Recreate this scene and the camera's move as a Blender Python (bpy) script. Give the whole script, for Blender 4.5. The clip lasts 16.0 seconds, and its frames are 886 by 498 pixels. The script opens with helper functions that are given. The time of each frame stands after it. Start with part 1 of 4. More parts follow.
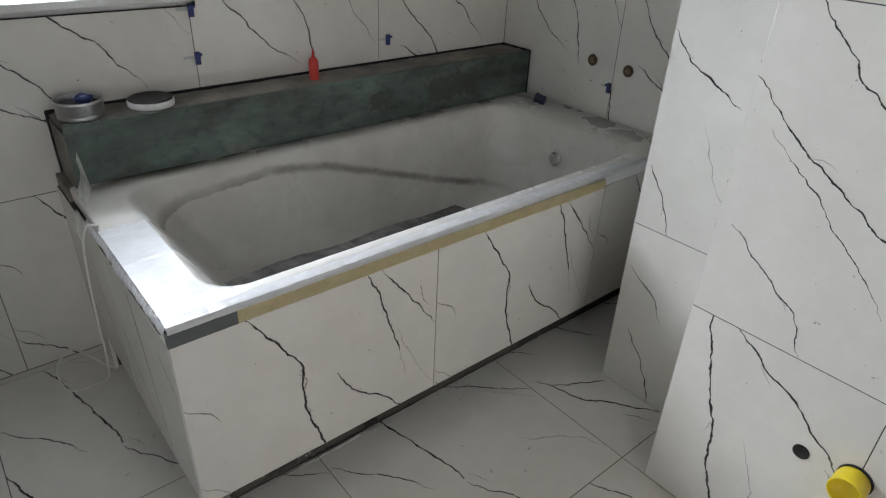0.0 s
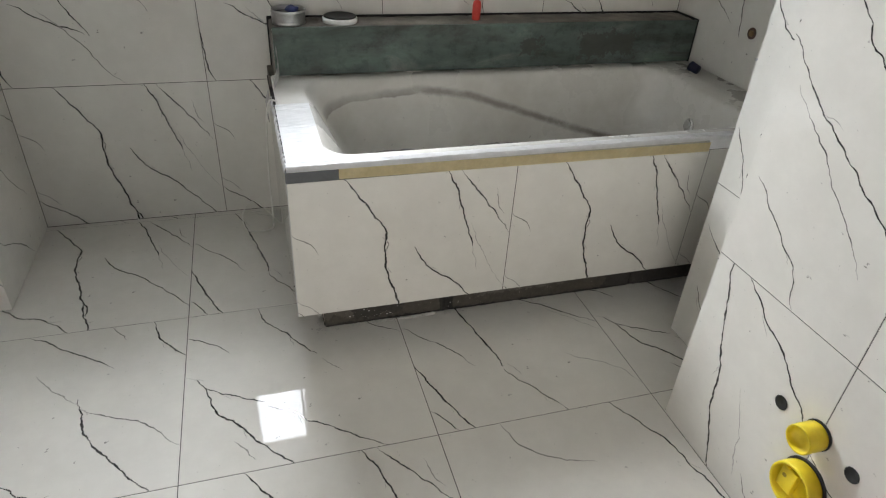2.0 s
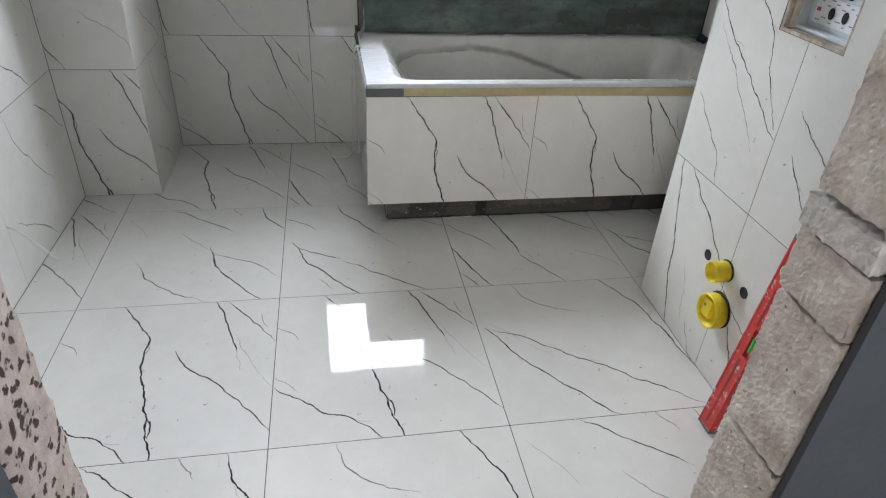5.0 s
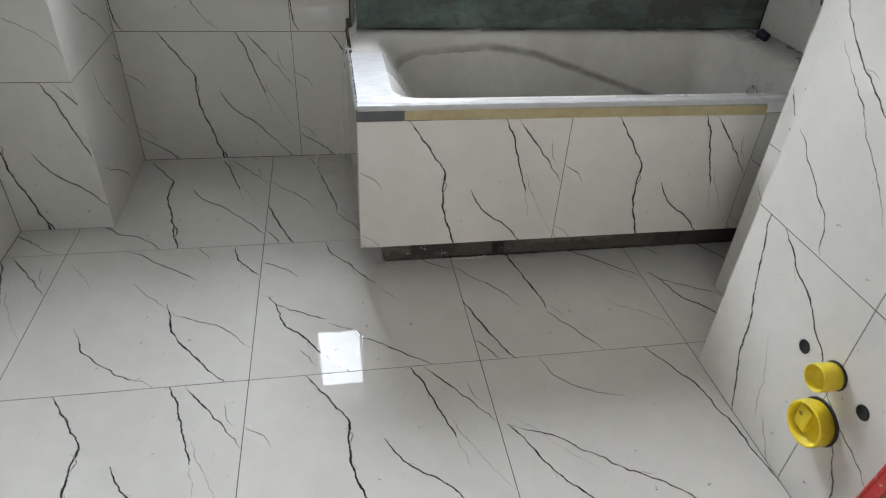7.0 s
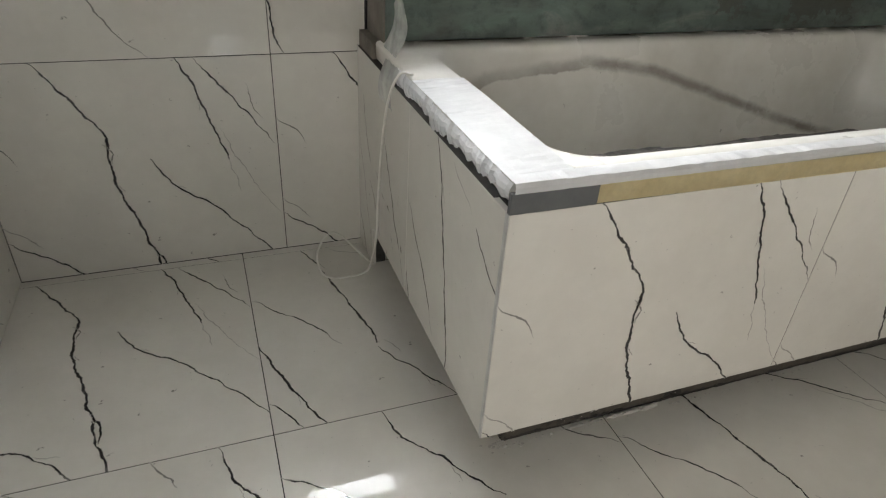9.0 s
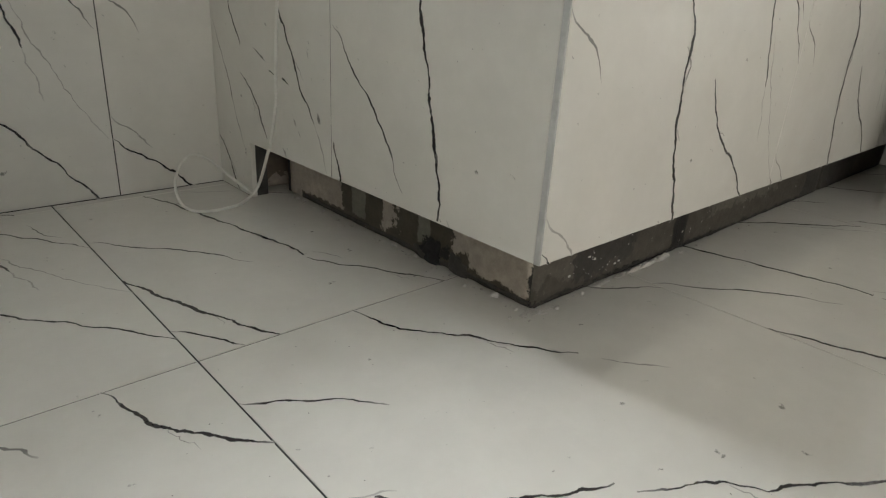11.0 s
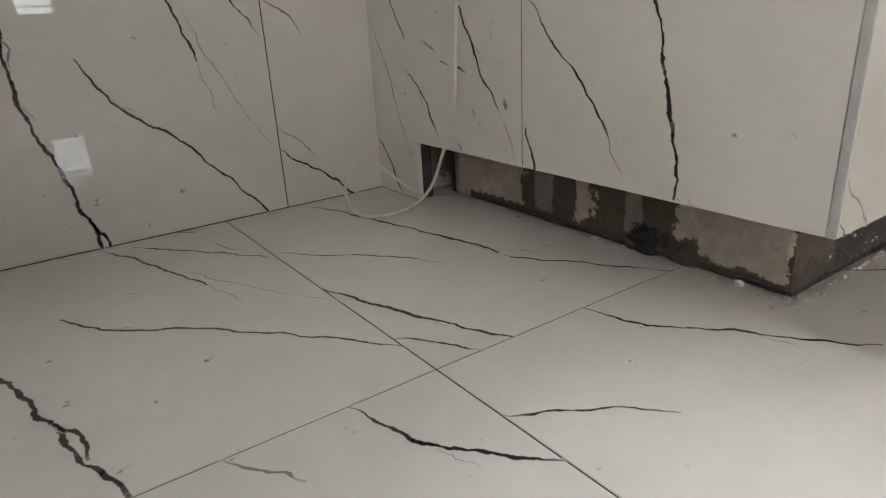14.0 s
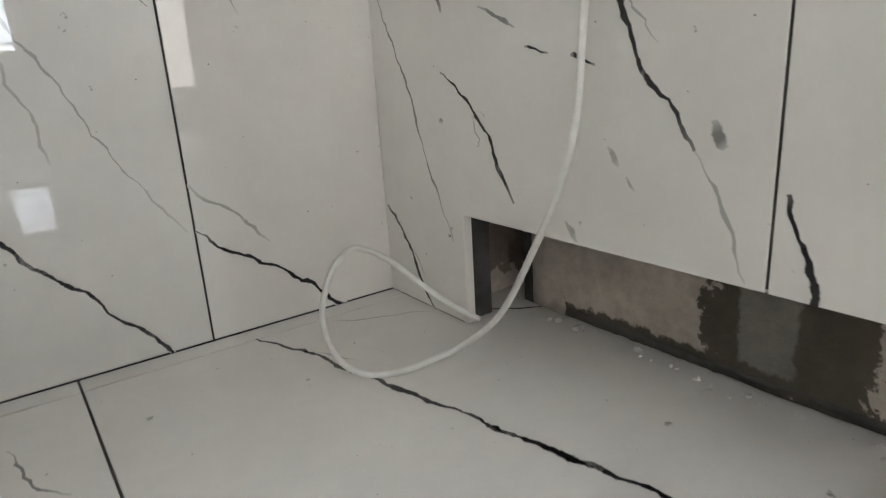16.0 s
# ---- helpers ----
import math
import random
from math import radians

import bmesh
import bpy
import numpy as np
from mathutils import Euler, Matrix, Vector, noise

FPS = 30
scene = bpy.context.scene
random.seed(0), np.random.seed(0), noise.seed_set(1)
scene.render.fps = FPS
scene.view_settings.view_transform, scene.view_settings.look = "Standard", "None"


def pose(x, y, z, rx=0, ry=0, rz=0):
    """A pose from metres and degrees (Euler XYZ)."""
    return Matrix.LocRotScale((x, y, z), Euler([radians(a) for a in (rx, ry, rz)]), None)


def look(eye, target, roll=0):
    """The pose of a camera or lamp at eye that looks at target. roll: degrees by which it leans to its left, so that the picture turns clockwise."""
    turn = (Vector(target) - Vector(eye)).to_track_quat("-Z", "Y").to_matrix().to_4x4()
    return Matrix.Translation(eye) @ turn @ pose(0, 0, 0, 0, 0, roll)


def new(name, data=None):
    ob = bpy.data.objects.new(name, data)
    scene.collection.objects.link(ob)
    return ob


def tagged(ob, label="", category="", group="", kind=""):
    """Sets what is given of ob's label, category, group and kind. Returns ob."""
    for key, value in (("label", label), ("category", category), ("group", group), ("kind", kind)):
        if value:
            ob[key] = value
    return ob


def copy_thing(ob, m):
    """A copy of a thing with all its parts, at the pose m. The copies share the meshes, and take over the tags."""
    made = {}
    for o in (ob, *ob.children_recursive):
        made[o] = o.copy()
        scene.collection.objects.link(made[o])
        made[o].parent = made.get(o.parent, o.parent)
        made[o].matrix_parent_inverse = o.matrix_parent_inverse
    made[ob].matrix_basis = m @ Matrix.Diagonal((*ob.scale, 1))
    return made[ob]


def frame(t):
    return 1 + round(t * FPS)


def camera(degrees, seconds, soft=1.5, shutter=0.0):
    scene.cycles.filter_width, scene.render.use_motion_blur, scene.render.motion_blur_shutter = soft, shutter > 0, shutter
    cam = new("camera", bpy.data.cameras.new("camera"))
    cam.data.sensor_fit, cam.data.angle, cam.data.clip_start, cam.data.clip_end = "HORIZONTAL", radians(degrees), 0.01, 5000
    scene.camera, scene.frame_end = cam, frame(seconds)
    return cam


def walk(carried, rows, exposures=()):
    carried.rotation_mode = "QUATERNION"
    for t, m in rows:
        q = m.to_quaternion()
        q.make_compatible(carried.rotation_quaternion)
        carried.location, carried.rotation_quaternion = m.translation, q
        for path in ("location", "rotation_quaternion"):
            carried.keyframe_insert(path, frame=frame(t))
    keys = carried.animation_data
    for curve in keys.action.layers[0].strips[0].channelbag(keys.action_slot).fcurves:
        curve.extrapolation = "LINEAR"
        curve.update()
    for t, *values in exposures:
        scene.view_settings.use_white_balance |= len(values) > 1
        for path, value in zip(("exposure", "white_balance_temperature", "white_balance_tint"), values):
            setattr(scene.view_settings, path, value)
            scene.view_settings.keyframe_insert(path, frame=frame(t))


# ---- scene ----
cam = camera(69.9, 16.0, soft=1.1, shutter=0.15)
PATH = [
    (0, (0.107, -1.149, 1.227), (1.236, 0.167, 0.231), 2.5),
    (0.5, (0.116, -1.209, 1.221), (1.077, 0.179, 0.15), 2.3),
    (1, (0.288, -1.298, 1.216), (0.939, 0.249, 0.129), 3.0),
    (1.5, (0.316, -1.395, 1.22), (0.842, 0.188, 0.116), 3.6),
    (2, (0.251, -1.602, 1.231), (0.777, -0.007, 0.144), 3.6),
    (2.5, (0.209, -1.814, 1.258), (0.729, -0.195, 0.204), 3.3),
    (3, (0.237, -2.015, 1.276), (0.669, -0.358, 0.244), 3.0),
    (3.5, (0.234, -2.161, 1.271), (0.556, -0.489, 0.222), 3.4),
    (4, (0.184, -2.245, 1.261), (0.496, -0.578, 0.203), 4.0),
    (4.2, (0.16, -2.288, 1.243), (0.482, -0.625, 0.179), 4.1),
    (6.5, (0.246, -1.981, 1.251), (0.571, -0.362, 0.124), 2.8),
    (7, (0.244, -1.77, 1.224), (0.566, -0.172, 0.065), 3.5),
    (7.5, (0.153, -1.5, 1.217), (0.514, 0.082, 0.048), 3.9),
    (8, (0.105, -1.239, 1.192), (0.428, 0.337, 0.004), 3.5),
    (10.3, (-0.195, -0.602, 0.471), (0.97, 0.821, -0.316), 3.0),
    (10.5, (-0.2, -0.612, 0.446), (0.987, 0.801, -0.325), 3.2),
    (11, (-0.211, -0.595, 0.377), (1.061, 0.757, -0.367), 3.4),
    (11.5, (-0.222, -0.566, 0.282), (1.189, 0.656, -0.437), 3.2),
    (12, (-0.232, -0.554, 0.24), (1.209, 0.625, -0.491), 2.3),
    (12.5, (-0.243, -0.561, 0.224), (1.203, 0.604, -0.52), 2.1),
    (13, (-0.253, -0.547, 0.245), (1.173, 0.642, -0.499), 1.7),
    (13.5, (-0.283, -0.48, 0.293), (0.955, 0.906, -0.447), -0.7),
    (13.7, (-0.289, -0.463, 0.311), (0.849, 1.012, -0.418), -2.1),
    (14, (-0.286, -0.437, 0.316), (0.777, 1.106, -0.385), -3.1),
    (14.5, (-0.211, -0.355, 0.306), (0.871, 1.225, -0.27), -3.0),
    (15, (-0.139, -0.239, 0.257), (0.949, 1.347, -0.292), -2.9),
    (15.5, (-0.068, -0.075, 0.216), (1.014, 1.502, -0.369), -3.4),
    (16, (-0.022, 0.054, 0.239), (1.079, 1.621, -0.336), -3.5),
]
walk(cam, [(t, look(e, g, r)) for t, e, g, r in PATH],
     [(0, -0.61, 6230, 14), (0.5, -0.32, 6280, 14), (1.5, -0.29, 6480, 14), (2.0, -0.26, 6530, 13), (2.5, -0.55, 6610, 8), (3, -0.52, 6580, 9), (3.5, -0.52, 6310, 8), (4, -0.41, 6100, 12), (6.5, -0.35, 6200, 14), (7.5, -0.57, 6440, 12), (8, -0.44, 6580, 15), (10.5, -0.11, 6930, 10), (11.5, -0.08, 6530, 12), (12.5, -0.46, 6530, 12), (13, -0.47, 6580, 14), (13.5, -0.29, 6730, 16), (14, 0.08, 6730, 16), (14.5, 0.19, 6680, 16), (15, 0.43, 6570, 17), (16, 0.81, 6320, 16)])

# ---- world and light ----
world = bpy.data.worlds.new("sky")
scene.world = world
world.use_nodes = True
_wn = world.node_tree.nodes
_sky = _wn.new("ShaderNodeTexSky")
_sky.sky_type = "NISHITA"
_sky.sun_disc = False
_sky.sun_elevation = radians(40)
_sky.sun_rotation = radians(20)
world.node_tree.links.new(_sky.outputs[0], _wn["Background"].inputs[0])
_wn["Background"].inputs[1].default_value = 0.12


def area_lamp(name, at, turn, wide, high, watts, colour):
    data = bpy.data.lights.new(name, "AREA")
    data.shape, data.size, data.size_y, data.energy, data.color = "RECTANGLE", wide, high, watts, colour
    ob = new(name, data)
    ob.matrix_world = pose(*at, *turn)
    return ob


# overcast sky outside the bathroom window, below the slab over it
area_lamp("window_daylight", (0.70, 1.57, 1.93), (-90, 0, 0), 2.4, 0.93, 425, (0.885, 0.955, 1.0))
# daylight of the narrow window of the next room; the other two lamps are unseen and added
area_lamp("balcony_daylight", (0.18, -4.16, 0.62), (90, 0, 0), 0.24, 0.34, 1.5, (0.88, 0.96, 1.0))
# unseen lamp added to brighten the left wall and the pier
area_lamp("side_fill_lamp", (2.47, -3.35, 1.55), (0, 90, 0), 1.3, 1.2, 85, (0.90, 0.965, 1.0))
# unseen lamp added to brighten the front of the tub
area_lamp("front_fill_lamp", (-0.75, -4.12, 1.15), (90, 0, 0), 0.8, 2.0, 40, (1.0, 0.945, 0.85))

# ---- plan, in metres ----
T = 0.6            # tile
YW = 0.625         # back wall
XL = -0.78         # left wall
XP, YP = -0.493, 0.145   # pier
XE = 1.89         # wall at the tub's far end
XR, YR = 1.413, -0.368   # wing wall
XB, YB = 1.201, -0.665   # boxed-in cistern
YI, YO = -1.62, -1.77    # door wall, inside and outside
XJ, XK = -0.172, 0.812   # door opening
ZC = 2.55          # ceiling
TX, TY = 0.308, -0.201   # tub corner
WX0, WX1, WZ0, WZ1 = 0.115, 0.692, 0.955, 1.78   # window opening


# ---- material helpers ----
def material(name):
    m = bpy.data.materials.new(name)
    m.use_nodes = True
    return m, m.node_tree.nodes, m.node_tree.links, m.node_tree.nodes["Principled BSDF"]


def coords(n, l, kind="Object"):
    return n.new("ShaderNodeTexCoord").outputs[kind]


def noise_tex(n, l, vec, scale, detail=4.0, rough=0.55, distort=0.0):
    t = n.new("ShaderNodeTexNoise")
    t.inputs["Scale"].default_value, t.inputs["Detail"].default_value = scale, detail
    t.inputs["Roughness"].default_value, t.inputs["Distortion"].default_value = rough, distort
    l.new(vec, t.inputs["Vector"])
    return t.outputs["Fac"]


def ramp(n, l, fac, *stops, ease="LINEAR"):
    r = n.new("ShaderNodeValToRGB")
    r.color_ramp.interpolation = ease
    while len(r.color_ramp.elements) < len(stops):
        r.color_ramp.elements.new(0.5)
    for e, (p, c) in zip(r.color_ramp.elements, stops):
        e.position = p
        e.color = (*c, 1) if len(c) == 3 else (c[0], c[0], c[0], 1)
    l.new(fac, r.inputs[0])
    return r.outputs[0]


def mix(n, l, fac, a, b, kind="MIX"):
    m = n.new("ShaderNodeMix")
    m.data_type, m.blend_type = "RGBA", kind
    for key, v in ((0, fac), (6, a), (7, b)):
        if isinstance(v, (int, float)):
            m.inputs[key].default_value = v
        elif isinstance(v, tuple):
            m.inputs[key].default_value = (*v, 1)
        else:
            l.new(v, m.inputs[key])
    return m.outputs[2]


def bump(n, l, height, strength, distance, target):
    b = n.new("ShaderNodeBump")
    b.inputs["Strength"].default_value, b.inputs["Distance"].default_value = strength, distance
    l.new(height, b.inputs["Height"])
    l.new(b.outputs[0], target.inputs["Normal"])


def surface(name, dark, light, scale, rough, fine=60.0, spread=(0.35, 0.65), bump_size=0.0, metal=0.0, rough_to=None, where="Object"):
    """A plain surface whose colour wanders between two tones at two scales."""
    m, n, l, p = material(name)
    vec = coords(n, l, where)
    big = noise_tex(n, l, vec, scale, 5)
    small = noise_tex(n, l, vec, fine, 4, 0.65)
    tone = ramp(n, l, big, (spread[0], dark), (spread[1], light))
    grain = ramp(n, l, small, (0.3, (0.84,)), (0.7, (1.0,)))
    l.new(mix(n, l, 0.7, tone, grain, "MULTIPLY"), p.inputs["Base Color"])
    p.inputs["Metallic"].default_value = metal
    r = ramp(n, l, big, (0.3, (rough,)), (0.7, (rough_to if rough_to is not None else rough * 1.2,)))
    l.new(r, p.inputs["Roughness"])
    if bump_size:
        bump(n, l, small, 0.7, bump_size, p)
    return m


def plain(name, colour, rough, metal=0.0, where="Object"):
    return surface(name, tuple(c * 0.88 for c in colour), colour, 9.0, rough, 120.0, metal=metal, where=where)


def tile_base(n, l):
    """Warm white polished porcelain with cloudy tone."""
    vec = coords(n, l)
    cloud = noise_tex(n, l, vec, 3.0, 5, 0.6)
    tone = ramp(n, l, cloud, (0.3, (0.66, 0.64, 0.592)), (0.7, (0.72, 0.70, 0.652)))
    dust = ramp(n, l, noise_tex(n, l, vec, 14.0, 8, 0.7), (0.42, (0.95,)), (0.62, (1.0,)))
    return vec, mix(n, l, 0.8, tone, dust, "MULTIPLY")


def tile_gloss(n, l, p, vec, rough):
    smear = noise_tex(n, l, vec, 6.0, 6, 0.7, 0.6)
    l.new(ramp(n, l, smear, (0.35, (rough,)), (0.75, (rough * 1.8,))), p.inputs["Roughness"])
    p.inputs["IOR"].default_value = 1.62


def make_tile(name, rough):
    m, n, l, p = material(name)
    vec, base = tile_base(n, l)
    specks = ramp(n, l, noise_tex(n, l, vec, 190.0, 2, 0.5), (0.755, (1.0,)), (0.775, (0.35,)))
    smudge = ramp(n, l, noise_tex(n, l, vec, 38.0, 4, 0.55), (0.70, (1.0,)), (0.735, (0.42,)))
    c = mix(n, l, 1.0, mix(n, l, 1.0, base, specks, "MULTIPLY"), smudge, "MULTIPLY")
    l.new(c, p.inputs["Base Color"])
    tile_gloss(n, l, p, vec, rough)
    return m


def make_vein(name, rough):
    """Printed vein: dark in the middle of its ribbon, broken up along its length, fading into the tile's white."""
    m, n, l, p = material(name)
    vec, base = tile_base(n, l)
    uv = n.new("ShaderNodeUVMap").outputs[0]
    xyz = n.new("ShaderNodeSeparateXYZ")
    l.new(uv, xyz.inputs[0])
    # v: -1..1 across, kept as 0..1
    across = n.new("ShaderNodeMath"); across.operation = "SUBTRACT"; across.inputs[1].default_value = 0.5
    l.new(xyz.outputs[1], across.inputs[0])
    dist = n.new("ShaderNodeMath"); dist.operation = "ABSOLUTE"
    l.new(across.outputs[0], dist.inputs[0])
    wob = noise_tex(n, l, vec, 130.0, 4, 0.75)
    add = n.new("ShaderNodeMath"); add.operation = "MULTIPLY_ADD"
    add.inputs[1].default_value = 0.5
    l.new(wob, add.inputs[0])
    l.new(dist.outputs[0], add.inputs[2])
    core = ramp(n, l, add.outputs[0], (0.46, (1.0,)), (0.58, (0.0,)))
    strength = n.new("ShaderNodeVertexColor"); strength.layer_name = "strength"
    tear = ramp(n, l, noise_tex(n, l, vec, 32.0, 5, 0.7), (0.28, (0.6,)), (0.42, (1.0,)))
    f = mix(n, l, 1.0, core, tear, "MULTIPLY")
    f = mix(n, l, 1.0, f, strength.outputs[0], "MULTIPLY")
    l.new(mix(n, l, f, base, (0.014, 0.014, 0.016)), p.inputs["Base Color"])
    tile_gloss(n, l, p, vec, rough)
    return m


M = {}
M["tile_floor"] = make_tile("polished_floor_tile", 0.006)
M["vein_floor"] = make_vein("floor_tile_vein", 0.006)
M["tile_wall"] = make_tile("polished_wall_tile", 0.009)
M["vein_wall"] = make_vein("wall_tile_vein", 0.009)
M["grout"] = surface("grey_grout", (0.03, 0.029, 0.027), (0.07, 0.067, 0.063), 30, 0.9, 200)
M["plaster"] = surface("raw_plaster", (0.40, 0.39, 0.37), (0.52, 0.51, 0.49), 3, 0.9, 60, bump_size=0.002)
M["ceiling"] = surface("white_ceiling_paint", (0.62, 0.61, 0.59), (0.70, 0.69, 0.67), 2, 0.9, 80, bump_size=0.0006)
M["screed"] = surface("dark_screed", (0.16, 0.155, 0.15), (0.26, 0.25, 0.24), 3, 0.9, 50, bump_size=0.002)
# low albedo stands in for shade on the door wall's outer face
M["dark_wall"] = surface("shaded_wall_grey", (0.045, 0.048, 0.052), (0.07, 0.073, 0.078), 2, 0.85, 60, bump_size=0.0015)


# ---- mesh helpers ----
def finish(name, bm, mats, smooth=False):
    me = bpy.data.meshes.new(name)
    bm.to_mesh(me)
    bm.free()
    for m in mats if isinstance(mats, (list, tuple)) else [mats]:
        me.materials.append(m)
    if smooth:
        for f in me.polygons:
            f.use_smooth = True
    return me


def part(name, bm, mat, parent=None, label="", smooth=False):
    ob = new(name, finish(name, bm, mat, smooth))
    if parent is not None:
        ob.parent = parent
    if label:
        tagged(ob, label)
    return ob


def empty(name, at=(0, 0, 0), label="", category="", group="", kind="", turn=(0, 0, 0)):
    ob = new(name)
    ob.empty_display_size = 0.05
    ob.matrix_world = pose(*at, *turn)
    return tagged(ob, label, category, group, kind)


def add_box(bm, x0, x1, y0, y1, z0, z1, bevel=0.0, seg=2, mat=0):
    r = bmesh.ops.create_cube(bm, size=1)
    vs = r["verts"]
    bmesh.ops.transform(bm, verts=vs, matrix=Matrix.Translation(((x0 + x1) / 2, (y0 + y1) / 2, (z0 + z1) / 2)) @ Matrix.Diagonal((x1 - x0, y1 - y0, z1 - z0, 1)))
    fs = set(f for v in vs for f in v.link_faces)
    for f in fs:
        f.material_index = mat
    if bevel:
        es = list(set(e for v in vs for e in v.link_edges))
        bmesh.ops.bevel(bm, geom=es, offset=bevel, segments=seg, profile=0.5, affect="EDGES")
    return bm


def box(x0, x1, y0, y1, z0, z1, bevel=0.0, seg=2):
    return add_box(bmesh.new(), x0, x1, y0, y1, z0, z1, bevel, seg)


def add_cyl(bm, r0, r1, z0, z1, n=24, m=Matrix(), caps=True):
    mid = Matrix.Translation((0, 0, (z0 + z1) / 2))
    return bmesh.ops.create_cone(bm, cap_ends=caps, segments=n, radius1=r0, radius2=r1, depth=z1 - z0, matrix=m @ mid)["verts"]


def lathe(profile, n=32, m=Matrix()):
    """A turned body from (radius, height) pairs."""
    bm = bmesh.new()
    rings = []
    for r, z in profile:
        rings.append([bm.verts.new(m @ Vector((r * math.cos(2 * math.pi * k / n), r * math.sin(2 * math.pi * k / n), z))) for k in range(n)])
    for a, b in zip(rings, rings[1:]):
        for k in range(n):
            bm.faces.new((a[k], a[(k + 1) % n], b[(k + 1) % n], b[k]))
    for ring, flip in ((rings[0], True), (rings[-1], False)):
        if profile[0 if flip else -1][0] > 1e-5:
            bm.faces.new(list(reversed(ring)) if flip else ring)
    bmesh.ops.recalc_face_normals(bm, faces=bm.faces[:])
    return bm


def tube(points, radius, n=8, closed_ends=True, smooth_steps=6):
    """A round cable through the points, on a Catmull-Rom line."""
    P = [Vector(p) for p in points]
    line = []
    for i in range(len(P) - 1):
        a, b, c, d = P[max(i - 1, 0)], P[i], P[i + 1], P[min(i + 2, len(P) - 1)]
        for k in range(smooth_steps):
            t = k / smooth_steps
            line.append(0.5 * ((2 * b) + (c - a) * t + (2 * a - 5 * b + 4 * c - d) * t * t + (3 * b - 3 * c + d - a) * t ** 3))
    line.append(P[-1])
    bm = bmesh.new()
    up, rings = Vector((0.3, 0.2, 1)).normalized(), []
    for i, p in enumerate(line):
        d = (line[min(i + 1, len(line) - 1)] - line[max(i - 1, 0)]).normalized()
        side = d.cross(up)
        side = side.normalized() if side.length > 1e-4 else Vector((1, 0, 0))
        up = side.cross(d).normalized()
        rings.append([bm.verts.new(p + radius * (math.cos(2 * math.pi * k / n) * side + math.sin(2 * math.pi * k / n) * up)) for k in range(n)])
    for a, b in zip(rings, rings[1:]):
        for k in range(n):
            bm.faces.new((a[k], a[(k + 1) % n], b[(k + 1) % n], b[k]))
    bm.faces.new(list(reversed(rings[0])))
    bm.faces.new(rings[-1])
    return bm


# ---- tiles ----
def ribbon(bm, lay_uv, lay_col, line, width, strength, rnd):
    """A flat strip along the line, on the tile's face; narrower and paler towards its ends."""
    last, total, thick = None, len(line) - 1, 1.0
    for i, p in enumerate(line):
        d = (line[min(i + 1, total)] - line[max(i - 1, 0)]).normalized()
        s = Vector((-d.y, d.x))
        end = min(1.0, 0.25 + min(i, total - i) / (0.30 * total + 1e-6))
        thick = 0.55 * thick + 0.45 * rnd.choice((0.4, 0.6, 0.9, 1.1, 1.5, 1.8))
        w = width * (0.50 + 0.50 * end) * thick
        c = min(1.0, strength * 1.4 * (0.55 + 0.45 * end))
        now = [bm.verts.new((p.x + s.x * w * q, p.y + s.y * w * q, 0.00025)) for q in (-1, 1)]
        if last:
            f = bm.faces.new((last[0], now[0], now[1], last[1]))
            f.material_index = 1
            for loop, (u, v, k) in zip(f.loops, ((i - 1, 0, last[2]), (i, 0, c), (i, 1, c), (i - 1, 1, last[2]))):
                loop[lay_uv].uv = (u * 0.1, v)
                loop[lay_col] = (k, k, k, 1)
        last = (now[0], now[1], c)


def vein(bm, lay_uv, lay_col, width, strength, *pts, seed=0):
    """One printed vein as a jagged ribbon through points given in hundredths of the tile, with hairlines beside the strong ones."""
    rnd = random.Random(seed * 77 + len(pts))
    P = [Vector((a * T / 100, b * T / 100)) for a, b in pts]

    def broken(a, b):
        """Points from a up to b, bent aside again and again."""
        d = b - a
        if d.length < 0.0085:
            return [a]
        m = a.lerp(b, rnd.uniform(0.4, 0.6)) + Vector((-d.y, d.x)) * rnd.uniform(-1, 1) * (0.055 if d.length > 0.06 else 0.10)
        return broken(a, m) + broken(m, b)

    line = [q for a, b in zip(P, P[1:]) for q in broken(a, b)]
    line.append(P[-1])
    ribbon(bm, lay_uv, lay_col, line, width * 0.78 + 0.0008, strength, rnd)
    if strength >= 0.85 and len(line) > 14:
        i = rnd.randrange(2, len(line) - 9)
        n = rnd.randrange(5, 9)
        way = rnd.choice((-1, 1))
        hair = []
        for j in range(n):
            d = (line[i + j + 1] - line[i + j]).normalized()
            hair.append(line[i + j] + Vector((-d.y, d.x)) * way * (0.002 + 0.0022 * j) * rnd.uniform(0.8, 1.2))
        ribbon(bm, lay_uv, lay_col, hair, 0.0012, 0.5, rnd)


PATTERNS = {}
# printed veins of the tiles: width in mm, strength, then points in hundredths of the tile
PATTERNS["a"] = [
    (4, 1.0, (23, 100), (34, 84), (41, 72), (40, 64), (42, 48), (47, 32), (50, 20), (55, 0)),
    (3, 0.6, (39, 70), (42, 66), (41, 62)),
    (3, 0.8, (49, 24), (52, 18), (52, 11)),
    (3.4, 1.0, (68, 100), (76, 80), (82, 60)),
    (1.5, 0.45, (82, 60), (85, 46)),
    (1.8, 0.75, (74, 100), (84, 87), (92, 77), (100, 65)),
    (1.4, 0.6, (91, 90), (93, 80), (96, 76)),
    (2.5, 0.95, (54, 63), (60, 52), (77, 38), (95, 16), (100, 9)),
    (1.2, 0.5, (80, 73), (89, 53), (100, 34)),
    (2.6, 0.9, (0, 34), (8, 28), (21, 17), (34, 12), (46, 0)),
    (1.5, 0.5, (0, 41), (11, 30)),
    (1.6, 0.6, (0, 76), (8, 70), (11, 64)),
]
